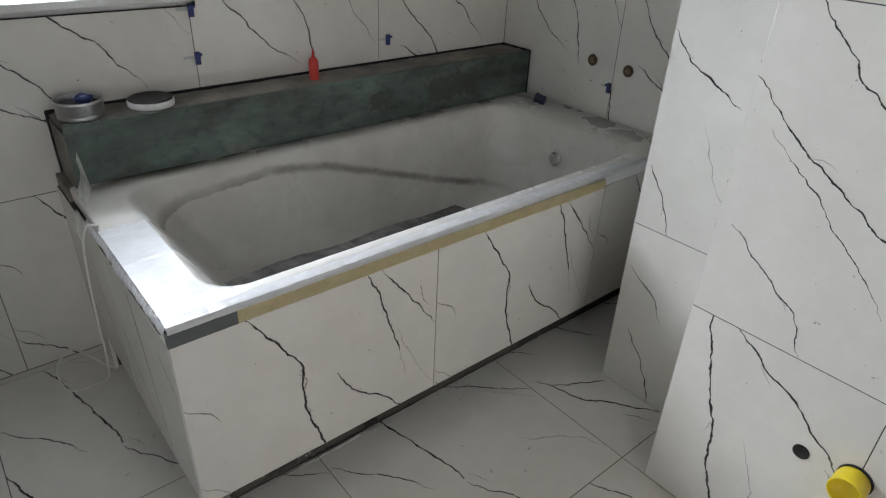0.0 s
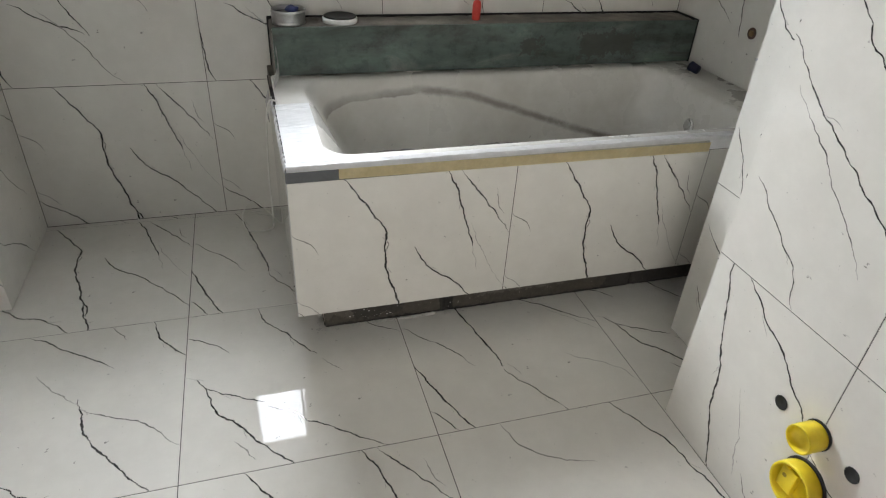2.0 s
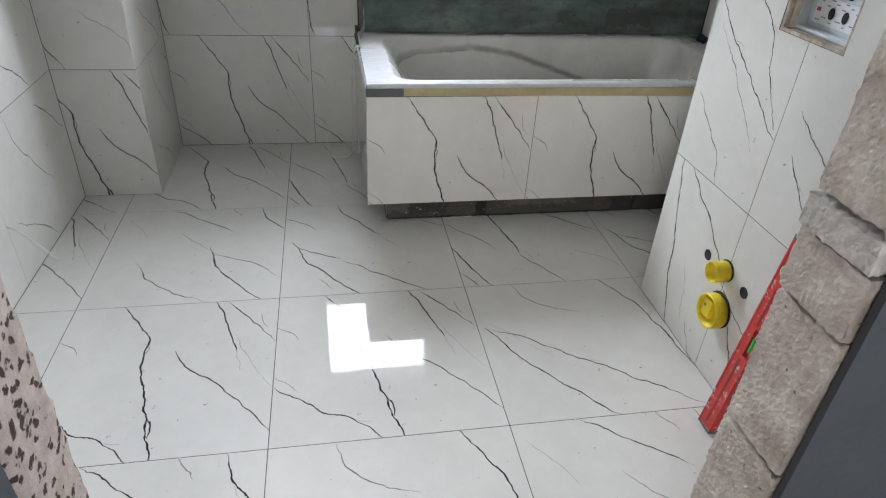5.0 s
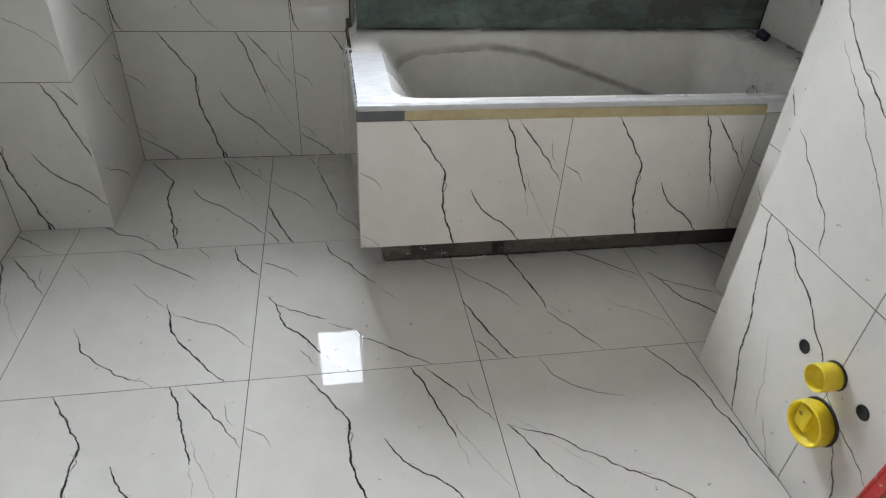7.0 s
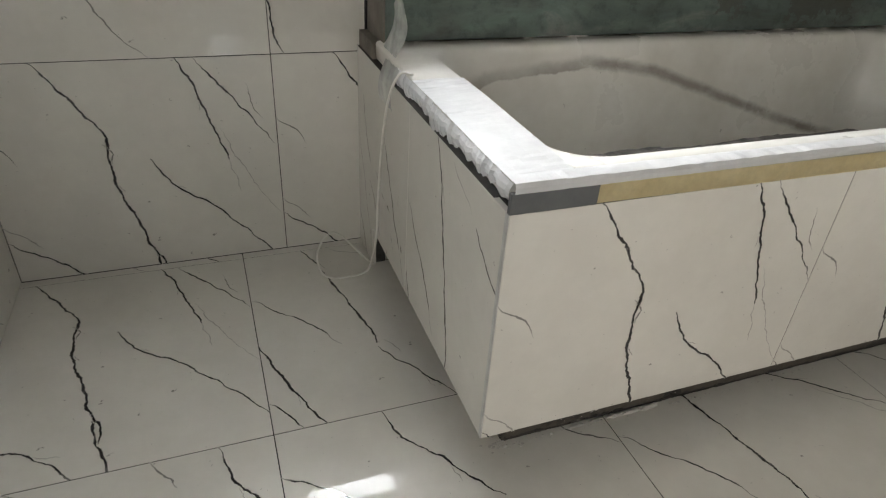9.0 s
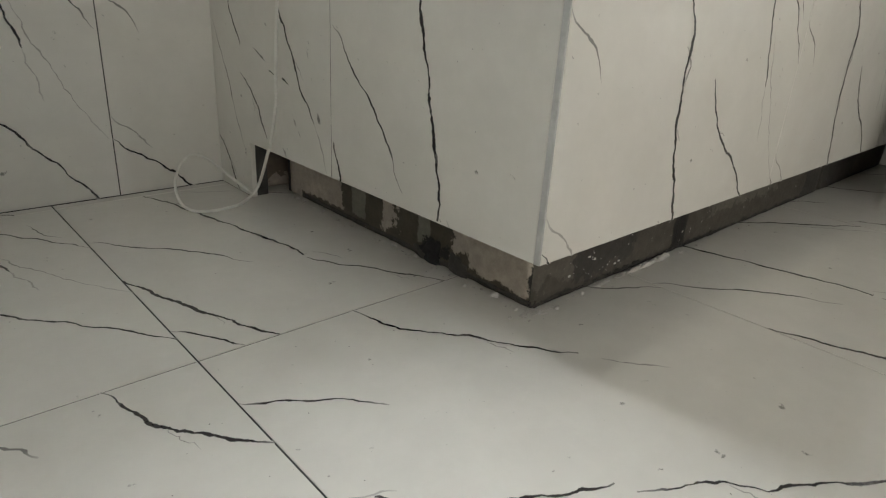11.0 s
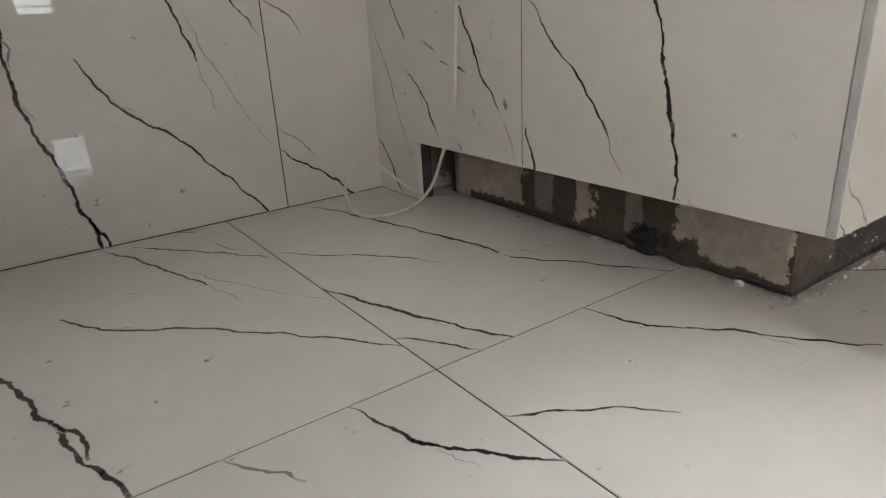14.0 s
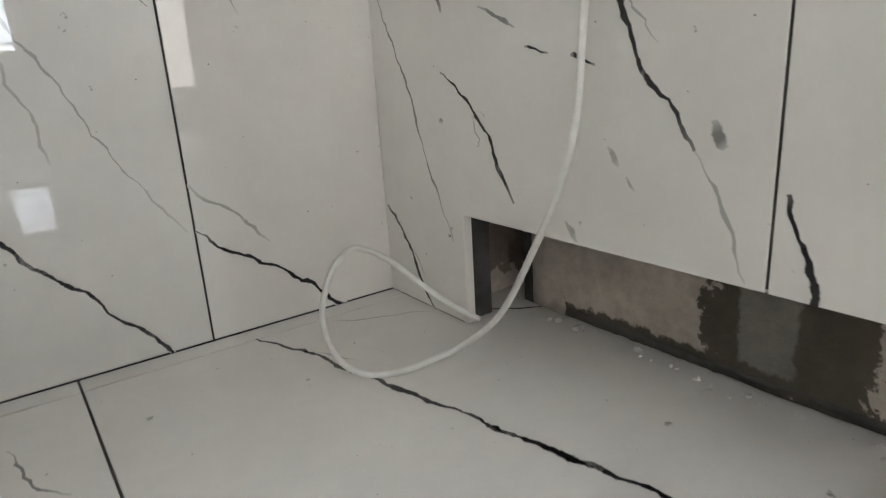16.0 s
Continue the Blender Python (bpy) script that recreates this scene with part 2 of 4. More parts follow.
PATTERNS["b"] = [
    (3.2, 0.95, (58, 54), (63, 34), (77, 15), (90, 0)),
    (2, 0.65, (60, 48), (83, 36), (100, 19)),
    (2, 0.75, (20, 40), (28, 24), (45, 9), (62, 0)),
    (2.2, 0.8, (29, 100), (48, 87), (70, 70)),
    (2, 0.55, (39, 72), (58, 51)),
    (3.0, 0.85, (84, 100), (87, 90), (90, 83), (100, 72)),
    (2, 0.6, (66, 100), (73, 89)),
    (1.5, 0.45, (4, 92), (17, 74), (20, 66)),
]
PATTERNS["c"] = [
    (3.8, 1.0, (24, 100), (31, 78), (35, 62), (40, 40), (40, 32)),
    (2.6, 0.95, (40, 30), (48, 18), (59, 0)),
    (1.5, 0.5, (43, 33), (47, 25)),
    (2.2, 0.7, (0, 69), (10, 58), (20, 48), (28, 35)),
    (3.4, 1.0, (0, 41), (3, 31), (8, 17), (16, 0)),
    (2.6, 0.9, (53, 88), (70, 76), (86, 63), (100, 52)),
    (1.6, 0.55, (73, 34), (88, 24), (95, 18), (100, 6)),
    (1.2, 0.45, (78, 68), (100, 44)),
    (2.5, 0.75, (0, 13), (5, 7), (9, 0)),
    (1.4, 0.45, (36, 98), (50, 90)),
]
PATTERNS["d"] = [
    (3, 0.95, (3, 64), (11, 51), (18, 38), (31, 21), (51, 0)),
    (2, 0.85, (3, 64), (26, 52), (50, 34), (74, 16), (95, 0)),
    (3, 0.95, (78, 100), (86, 86), (93, 71), (97, 51), (100, 23)),
    (2, 0.65, (27, 100), (30, 88), (42, 78), (58, 72)),
    (1.2, 0.4, (3, 70), (18, 55), (36, 37)),
]
PATTERNS["e"] = [
    (3, 0.9, (33, 100), (36, 88), (47, 75), (58, 60)),
    (1.5, 0.55, (60, 56), (68, 46)),
    (2, 0.75, (0, 84), (9, 78), (14, 75), (19, 69)),
    (3.8, 1.0, (5, 54), (9, 48), (13, 34), (20, 27), (27, 17), (36, 6), (42, 0)),
    (2.8, 0.9, (9, 48), (16, 43), (23, 40), (33, 35)),
    (2.5, 0.85, (34, 32), (46, 25), (49, 20), (65, 10), (80, 0)),
    (1.5, 0.45, (0, 57), (8, 53)),
    (2, 0.6, (20, 16), (28, 5)),
    (2, 0.65, (80, 82), (100, 66)),
]
# tile high up on the back wall
PATTERNS["u"] = [
    (2.8, 0.95, (5, 82), (18, 63), (26, 54), (38, 41), (47, 26)),
    (2.2, 0.8, (14, 42), (34, 31), (45, 27)),
    (2.4, 0.8, (30, 86), (42, 73), (60, 60), (77, 38)),
    (1.8, 0.6, (25, 40), (46, 16), (60, 0)),
    (3, 0.8, (0, 29), (2, 6), (5, 0)),
    (1.4, 0.5, (78, 90), (90, 70), (100, 58)),
]
PATTERNS["v"] = [
    (2.4, 0.8, (5, 82), (15, 73), (27, 59), (40, 47), (52, 40)),
    (3, 1.0, (44, 95), (51, 70), (57, 58), (59, 47), (62, 34)),
    (2, 0.6, (70, 84), (86, 60), (98, 44)),
    (1.5, 0.5, (2, 36), (16, 22), (24, 6)),
]
# boxed-in cistern, upper and lower tiles, and the wing wall beside it
PATTERNS["g"] = [
    (1.9, 0.95, (0, 78), (9, 70), (19, 61), (34, 51), (48, 42), (62, 33)),
    (2.0, 1.00, (11, 100), (26, 82), (39, 73), (44, 66), (46, 59), (54, 45), (60, 36)),
    (1.2, 0.69, (8, 65), (23, 52), (34, 41), (44, 32), (51, 23)),
    (1.6, 0.85, (5, 33), (18, 23), (30, 14), (36, 0)),
    (1.7, 0.95, (71, 48), (83, 40), (94, 34)),
    (1.7, 0.95, (74, 32), (84, 22), (93, 10)),
]
PATTERNS["h"] = [
    (4, 1.0, (8, 100), (12, 80), (17, 63), (20, 47), (24, 32), (30, 16)),
    (3, 0.95, (17, 100), (28, 91), (41, 84), (55, 72), (63, 63)),
    (3, 0.9, (72, 52), (84, 31), (90, 22)),
    (2.2, 0.7, (54, 68), (80, 55), (92, 48)),
    (1.6, 0.5, (30, 60), (38, 42), (41, 25)),
    (2, 0.6, (44, 30), (52, 20), (56, 14)),
]
PATTERNS["w"] = [
    (2.5, 0.85, (1, 79), (9, 69), (32, 57)),
    (2.5, 0.85, (2, 27), (11, 13), (16, 0)),
    (1.6, 0.5, (20, 48), (28, 30), (40, 12)),
]
PATTERNS["x"] = [
    (2.6, 0.85, (8, 49), (18, 36), (25, 17)),
    (2.2, 0.75, (3, 80), (17, 70), (22, 60)),
]
# short side of the tub, piece next to the wall, and the long left wall
PATTERNS["s"] = [
    (3, 0.9, (70, 80), (76, 70), (84, 56), (92, 44)),
    (1.8, 0.5, (92, 44), (98, 32)),
    (2.6, 0.8, (42, 84), (46, 70), (52, 60)),
    (2.6, 0.85, (51, 52), (61, 44), (66, 35)),
    (1.6, 0.6, (34, 66), (42, 50), (52, 27)),
    (2.6, 0.85, (33, 30), (46, 14)),
    (1.6, 0.6, (63, 30), (66, 24)),
    (1.8, 0.6, (60, 60), (67, 57)),
    (5, 0.6, (93.8, 47), (95.2, 44.5)),
    (2.2, 0.75, (68.6, 54.7), (70.4, 54.4), (72.6, 53.8)),
    (2.2, 0.75, (76, 53.4), (77.5, 53.2), (79.6, 52.3)),
    (3.2, 0.5, (81.4, 43.6), (83, 41.6)),
    (3.2, 0.5, (84, 40.6), (85.2, 39.2)),
    (3.5, 0.5, (75.1, 34.2), (77, 31.9)),
    (2.0, 0.4, (89, 62), (90, 60)),
]
PATTERNS["l"] = [
    (2.5, 0.85, (67, 91), (82, 80), (97, 66)),
    (2, 0.65, (29, 100), (35, 81), (50, 62), (66, 46)),
    (2, 0.65, (10, 48), (30, 36), (50, 19)),
]
PATTERNS["m"] = [
    (2.5, 0.85, (28, 29), (52, 15), (70, 1)),
    (2.2, 0.7, (10, 72), (30, 60), (44, 44)),
    (2, 0.6, (60, 70), (80, 52), (94, 36)),
]


def tile_mesh(kind, turn, u0, u1, v0, v1, mats, cut, cache={}):
    """A tile 0.6 m square of the given print, turned by quarter turns, and cut down to a part of itself."""
    key = (kind, turn, round(u0, 3), round(u1, 3), round(v0, 3), round(v1, 3), mats, cut)
    if key in cache:
        return cache[key]
    bm = bmesh.new()
    lay_uv = bm.loops.layers.uv.new("UVMap")
    lay_col = bm.loops.layers.color.new("strength")
    for k, (w, s, *pts) in enumerate(PATTERNS[kind]):
        vein(bm, lay_uv, lay_col, w * 0.001, s, *pts, seed=k + 10 * ord(kind))
    c = Vector((T / 2, T / 2, 0))
    bmesh.ops.transform(bm, verts=bm.verts[:], matrix=Matrix.Translation(c) @ Matrix.Rotation(turn * math.pi / 2, 4, "Z") @ Matrix.Translation(-c))
    for co, no in (((u0, 0, 0), (-1, 0, 0)), ((u1, 0, 0), (1, 0, 0)), ((0, v0, 0), (0, -1, 0)), ((0, v1, 0), (0, 1, 0))):
        bmesh.ops.bisect_plane(bm, geom=bm.verts[:] + bm.edges[:] + bm.faces[:], plane_co=co, plane_no=no, clear_outer=True)
    g, b = [0.0009 * c for c in cut], [0.0005 * c for c in cut]
    x0, x1, y0, y1 = u0 + g[0], u1 - g[1], v0 + g[2], v1 - g[3]
    lo = [bm.verts.new((x, y, -0.009)) for x, y in ((x0, y0), (x1, y0), (x1, y1), (x0, y1))]
    md = [bm.verts.new((x, y, -0.0007)) for x, y in ((x0, y0), (x1, y0), (x1, y1), (x0, y1))]
    hi = [bm.verts.new((x, y, 0)) for x, y in ((x0 + b[0], y0 + b[2]), (x1 - b[1], y0 + b[2]), (x1 - b[1], y1 - b[3]), (x0 + b[0], y1 - b[3]))]
    for a, d in ((lo, md), (md, hi)):
        for k in range(4):
            bm.faces.new((a[k], a[(k + 1) % 4], d[(k + 1) % 4], d[k]))
    bm.faces.new(hi)
    bm.faces.new(list(reversed(lo)))
    cache[key] = finish("tile", bm, [M["tile_" + mats], M["vein_" + mats]])
    return cache[key]


def lay_tiles(parent, m, us, vs, mats, pick, holes=()):
    """Tiles on the plane of m (its z points out of the surface), between the joints us and vs.
    pick(i, j) gives print, turn and the corner of the whole tile from which the piece is cut."""
    for i in range(len(us) - 1):
        for j in range(len(vs) - 1):
            u0, u1, v0, v1 = us[i], us[i + 1], vs[j], vs[j + 1]
            kind, turn, side, foot = pick(i, j)
            ou = u0 if side == "l" else u1 - T if side == "r" else u0 - side * T
            ov = v0 if foot == "b" else v1 - T
            pieces = [(u0, u1, v0, v1, (1, 1, 1, 1))]
            for a0, a1, b0, b1 in holes:
                rest = []
                for p0, p1, q0, q1, k in pieces:
                    if a1 <= p0 or a0 >= p1 or b1 <= q0 or b0 >= q1:
                        rest.append((p0, p1, q0, q1, k))
                        continue
                    if b0 > q0:
                        rest.append((p0, p1, q0, b0, (k[0], k[1], k[2], 0)))
                    if b1 < q1:
                        rest.append((p0, p1, b1, q1, (k[0], k[1], 0, k[3])))
                    c0, c1 = max(b0, q0), min(b1, q1)
                    low, top = (0 if b0 > q0 else k[2]), (0 if b1 < q1 else k[3])
                    if a0 > p0:
                        rest.append((p0, a0, c0, c1, (k[0], 1, low, top)))
                    if a1 < p1:
                        rest.append((a1, p1, c0, c1, (1, k[1], low, top)))
                pieces = rest
            for p0, p1, q0, q1, k in pieces:
                if p1 - p0 < 0.004 or q1 - q0 < 0.004:
                    continue
                ob = new("tile", tile_mesh(kind, turn, p0 - ou, p1 - ou, q0 - ov, q1 - ov, mats, k))
                ob.parent = parent
                ob.matrix_local = m @ Matrix.Translation((ou, ov, 0))


def frame_of(origin, u, v):
    u, v = Vector(u), Vector(v)
    w = u.cross(v)
    return Matrix(((u.x, v.x, w.x, origin[0]), (u.y, v.y, w.y, origin[1]), (u.z, v.z, w.z, origin[2]), (0, 0, 0, 1)))


G = 0.0009   # grout lies this far behind the tile faces


def wall(name, *boxes, mat=None, label="", category="wall", kind="structure"):
    bm = bmesh.new()
    for b in boxes:
        add_box(bm, *b)
    ob = part(name, bm, mat or M["grout"])
    return tagged(ob, label or "wall of white marble-look tiles with grey joints", category, kind=kind)


floor = wall("floor", (XL - 0.3, XE + 0.3, YI - 0.001, YW + 0.1, -0.15, -G), label="polished white marble-look floor tiles with dark veins")
tagged(floor, category="floor")
wall_back = wall("wall_back",
                 (XL - 0.2, WX0 - 0.04, YW + G, YW + 0.25, -0.15, ZC), (WX1 + 0.04, XE + 0.2, YW + G, YW + 0.25, -0.15, ZC),
                 (WX0 - 0.04, WX1 + 0.04, YW + G, YW + 0.25, -0.15, WZ0 - 0.03), (WX0 - 0.04, WX1 + 0.04, YW + G, YW + 0.25, WZ1 + 0.04, ZC))
wall_left = wall("wall_left", (XL - 0.2, XL - G, YI - 0.15, YW + G, -0.15, ZC))
pier = wall("wall_pier", (XL - G, XP - G, YP + G, YW + G, -0.15, ZC))
wall_end = wall("wall_end", (XE + G, XE + 0.2, YR - 0.3, YW + G, -0.15, ZC))
wall_wing = wall("wall_wing", (XR + G, XE + G, YI, YR - G, -0.15, ZC))
wall_box = wall("wall_box", (XB + G, XR + G, YI, -1.145, -0.15, ZC), (XB + G, XR + G, -0.932, YB - G, -0.15, ZC),
                (XB + G, XR + G, -1.145, -0.932, -0.15, 0.925), (XB + G, XR + G, -1.145, -0.932, 1.075, ZC), (XB + 0.14, XR + G, -1.145, -0.932, 0.925, 1.075))
bm = box(XL - 0.2, XE + 0.2, YO, YW + 0.25, ZC, ZC + 0.1)
tagged(part("ceiling", bm, M["ceiling"]), "white painted ceiling", "ceiling", kind="structure")

# the next room, unfinished, seen past the door opening and in reflections
wall_door = wall("wall_door", (XL - 0.2, XJ - 0.2, YO + 0.02, YI, -0.15, ZC), (XK + 0.25, XB + G, YO + 0.02, YI, -0.15, ZC), (XJ - 0.2, XK + 0.25, YO + 0.02, YI, 2.1, ZC),
                 mat=M["plaster"], label="rough plastered block wall round the door opening")
# outer face seen as a silhouette, its shade put into the colour
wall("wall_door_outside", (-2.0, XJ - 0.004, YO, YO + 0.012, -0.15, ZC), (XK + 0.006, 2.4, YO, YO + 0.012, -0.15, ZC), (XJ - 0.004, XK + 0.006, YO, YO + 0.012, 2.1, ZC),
     mat=M["dark_wall"], label="wall of the next room, its shade put into a dark grey")
part_floor = wall("floor_next_room", (-2.0, 2.4, -4.1, YI - 0.001, -0.15, -0.012), mat=M["screed"], label="bare dark screed floor of the next room")
wall("wall_next_left", (-2.1, -2.0, -4.2, YO, -0.15, ZC), mat=M["plaster"], label="raw plaster wall of the next room")
# opening added to let the side lamp in, never in view
wall("wall_next_right", (2.4, 2.5, -4.2, -3.96, -0.15, ZC), (2.4, 2.5, -2.74, YO, -0.15, ZC), (2.4, 2.5, -3.96, -2.74, -0.15, 0.89), (2.4, 2.5, -3.96, -2.74, 2.21, ZC), mat=M["plaster"], label="raw plaster wall of the next room with an added opening for fill light")
# the wide opening is added for the front lamp and stays out of view
wall("wall_next_far", (-2.0, -1.17, -4.2, -4.0, -0.15, ZC), (-0.33, 0.05, -4.2, -4.0, -0.15, ZC), (-1.17, -0.33, -4.2, -4.0, -0.15, 0.13), (-1.17, -0.33, -4.2, -4.0, 2.17, ZC), (0.30, 2.4, -4.2, -4.0, -0.15, ZC), (0.05, 0.30, -4.2, -4.0, -0.15, 0.45), (0.05, 0.30, -4.2, -4.0, 0.80, ZC),
     mat=M["plaster"], label="raw plaster wall with a narrow window and an added opening for fill light")
bm = box(-2.1, 2.5, -4.2, YO, ZC, ZC + 0.1)
tagged(part("ceiling_next_room", bm, M["ceiling"]), "bare ceiling of the next room", "ceiling", kind="structure")


# ---- window in the back wall ----
M["pvc"] = plain("white_window_pvc", (0.80, 0.80, 0.79), 0.3)
# near black so lit undersides of slab and window head stay out of reflections
M["slab"] = surface("shade_black_slab", (0.03, 0.029, 0.027), (0.05, 0.048, 0.046), 3, 0.9, 40, bump_size=0.002)


def make_glass(name, tint=(1, 1, 1), rough=0.0):
    m, n, l, p = material(name)
    p.inputs["Base Color"].default_value = (*tint, 1)
    p.inputs["Transmission Weight"].default_value = 1
    p.inputs["Roughness"].default_value = rough
    p.inputs["IOR"].default_value = 1.45
    return m


M["glass"] = make_glass("clear_glass")


def build_window(name, x0, x1, z0, z1, y, label):
    win = empty(name, ((x0 + x1) / 2, y, z0), label, "window", kind="structure")
    cx, w, h = (x0 + x1) / 2, (x1 - x0) / 2, z1 - z0
    bm = bmesh.new()
    add_box(bm, -w - 0.04, -w, -0.012, 0.05, -0.03, h + 0.04, 0.003)
    add_box(bm, w, w + 0.04, -0.012, 0.05, -0.03, h + 0.04, 0.003)
    add_box(bm, -w, w, -0.012, 0.05, -0.03, 0.004, 0.003)
    part("window_frame", bm, M["pvc"], win)
    # frame head coloured near black so its lit underside makes no bright band
    part("head", box(-w, w, -0.012, 0.05, h, h + 0.04, 0.003), M["slab"], win, "head of the frame, its shade put into a near black colour")
    pane = part("pane", box(-w + 0.001, w - 0.001, 0.016, 0.022, 0.005, h - 0.001), M["glass"], win)
    pane.visible_shadow = False
    return win


window_1 = build_window("window_1", WX0, WX1, WZ0, WZ1, YW + 0.03, "white plastic window over the bathtub")
part("window_sill", box(-(WX1 - WX0) / 2 - 0.05, (WX1 - WX0) / 2 + 0.05, -0.06, -0.013, -0.012, 0.008, 0.004), M["pvc"], window_1, "white window sill")
# unseen slab that cuts off the upper sky; near black in place of shade
tagged(part("slab_outside", box(-1.2, 2.0, 0.878, 1.585, 2.40, 2.53), M["slab"]), "unseen slab over the window outside, its shade put into a near black colour", "slab", kind="structure")

window_2 = empty("window_2", (0.175, -4.06, 0.45), "narrow window of the next room with two glazing bars", "window", kind="structure")
bm = bmesh.new()
add_box(bm, -0.125, -0.113, -0.02, 0.02, 0.0, 0.35, 0.002)
add_box(bm, 0.113, 0.125, -0.02, 0.02, 0.0, 0.35, 0.002)
part("window_frame", bm, M["pvc"], window_2)
for z in (0.045, 0.27):
    part("glazing_bar", box(-0.113, 0.113, -0.015, 0.015, z, z + 0.012, 0.002), M["pvc"], window_2)

# ---- bathtub ----
def make_enamel():
    """White acrylic, dusty, with a long grey dirt mark along the far inner side."""
    m, n, l, p = material("dusty_white_acrylic")
    vec = coords(n, l)
    big = noise_tex(n, l, vec, 4, 6, 0.6)
    tone = ramp(n, l, big, (0.3, (0.48, 0.46, 0.415)), (0.7, (0.64, 0.625, 0.59)))
    xyz = n.new("ShaderNodeSeparateXYZ")
    l.new(vec, xyz.inputs[0])
    wide = n.new("ShaderNodeMapRange")
    wide.inputs["From Min"].default_value, wide.inputs["From Max"].default_value = 0.40, 1.70
    l.new(xyz.outputs[0], wide.inputs[0])
    # a tan smear under the rim, then a narrower dark trail running down along the tub
    warp = noise_tex(n, l, vec, 9, 6, 0.7)
    sway = n.new("ShaderNodeMath"); sway.operation = "MULTIPLY_ADD"
    sway.inputs[1].default_value = 0.030
    l.new(warp, sway.inputs[0])
    l.new(xyz.outputs[2], sway.inputs[2])

    def above(heights, shift):
        """Height over a line drawn along the tub."""
        line = ramp(n, l, wide.outputs[0], *heights)
        d = n.new("ShaderNodeMath"); d.operation = "SUBTRACT"
        l.new(sway.outputs[0], d.inputs[0])
        l.new(line, d.inputs[1])
        e = n.new("ShaderNodeMath"); e.operation = "SUBTRACT"; e.inputs[1].default_value = shift
        l.new(d.outputs[0], e.inputs[0])
        return e.outputs[0]

    trail = n.new("ShaderNodeMath"); trail.operation = "ABSOLUTE"
    l.new(above(((0.0, (0.53,)), (0.31, (0.515,)), (0.443, (0.490,)), (0.542, (0.447,)), (0.649, (0.399,)), (0.764, (0.348,)), (0.885, (0.300,)), (1.0, (0.262,))), 0.015), trail.inputs[0])
    trail_on = ramp(n, l, wide.outputs[0], (0.26, (0.0,)), (0.33, (1.0,)), (0.85, (1.0,)), (0.97, (0.3,)))
    band = mix(n, l, 1.0, ramp(n, l, trail.outputs[0], (0.005, (1.0,)), (0.019, (0.0,))), trail_on, "MULTIPLY")
    over = above(((0.0, (0.430,)), (0.05, (0.457,)), (0.133, (0.479,)), (0.23, (0.490,)), (0.30, (0.500,)), (0.37, (0.505,))), 0.015)
    smear = ramp(n, l, over, (0.0, (0.0,)), (0.003, (0.85,)), (0.020, (0.6,)), (0.034, (0.0,)))
    smear = mix(n, l, 1.0, smear, ramp(n, l, wide.outputs[0], (0.28, (1.0,)), (0.345, (0.0,))), "MULTIPLY")
    patch = ramp(n, l, noise_tex(n, l, vec, 7, 5, 0.65), (0.30, (0.45,)), (0.55, (1.0,)))
    both = mix(n, l, 1.0, band, smear, "LIGHTEN")
    far = ramp(n, l, xyz.outputs[1], (0.28, (0.0,)), (0.33, (1.0,)))
    f = mix(n, l, 1.0, mix(n, l, 1.0, both, far, "MULTIPLY"), patch, "MULTIPLY")
    specks = ramp(n, l, noise_tex(n, l, vec, 60, 3, 0.6), (0.72, (1.0,)), (0.76, (0.55,)))
    l.new(mix(n, l, f, mix(n, l, 1.0, tone, specks, "MULTIPLY"), (0.24, 0.215, 0.19)), p.inputs["Base Color"])
    l.new(ramp(n, l, big, (0.3, (0.42,)), (0.7, (0.16,))), p.inputs["Roughness"])
    return m


M["acrylic"] = make_enamel()
M["film"] = surface("white_plastic_film", (0.85, 0.85, 0.85), (0.90, 0.90, 0.90), 5, 0.16, 30, rough_to=0.24)
M["tape"] = surface("yellow_masking_tape", (0.78, 0.66, 0.38), (0.85, 0.74, 0.47), 25, 0.75, 120, bump_size=0.0003)
M["grey_cap"] = surface("grey_plastic", (0.10, 0.105, 0.11), (0.13, 0.135, 0.14), 20, 0.5, 120)
M["strip"] = surface("dark_dirty_foam", (0.025, 0.022, 0.02), (0.09, 0.08, 0.07), 22, 0.95, 90, bump_size=0.004)
m_, n_, l_, p_ = material("cloudy_clear_film")
p_.inputs["Base Color"].default_value = (0.75, 0.76, 0.74, 1)
p_.inputs["Roughness"].default_value = 0.3
l_.new(ramp(n_, l_, noise_tex(n_, l_, coords(n_, l_), 25, 4), (0.3, (0.30,)), (0.7, (0.58,))), p_.inputs["Alpha"])
M["clear_film"] = m_


def ring(bm, x0, x1, y0, y1, r, z, k=8):
    """A rounded rectangle of vertices."""
    out = []
    for cx, cy, a0 in ((x1 - r, y1 - r, 0), (x0 + r, y1 - r, 90), (x0 + r, y0 + r, 180), (x1 - r, y0 + r, 270)):
        for i in range(k):
            a = radians(a0 + 90 * i / (k - 1))
            out.append(bm.verts.new((cx + r * math.cos(a), cy + r * math.sin(a), z)))
    return out


def bridge(bm, a, b):
    n = len(a)
    for i in range(n):
        bm.faces.new((a[i], a[(i + 1) % n], b[(i + 1) % n], b[i]))


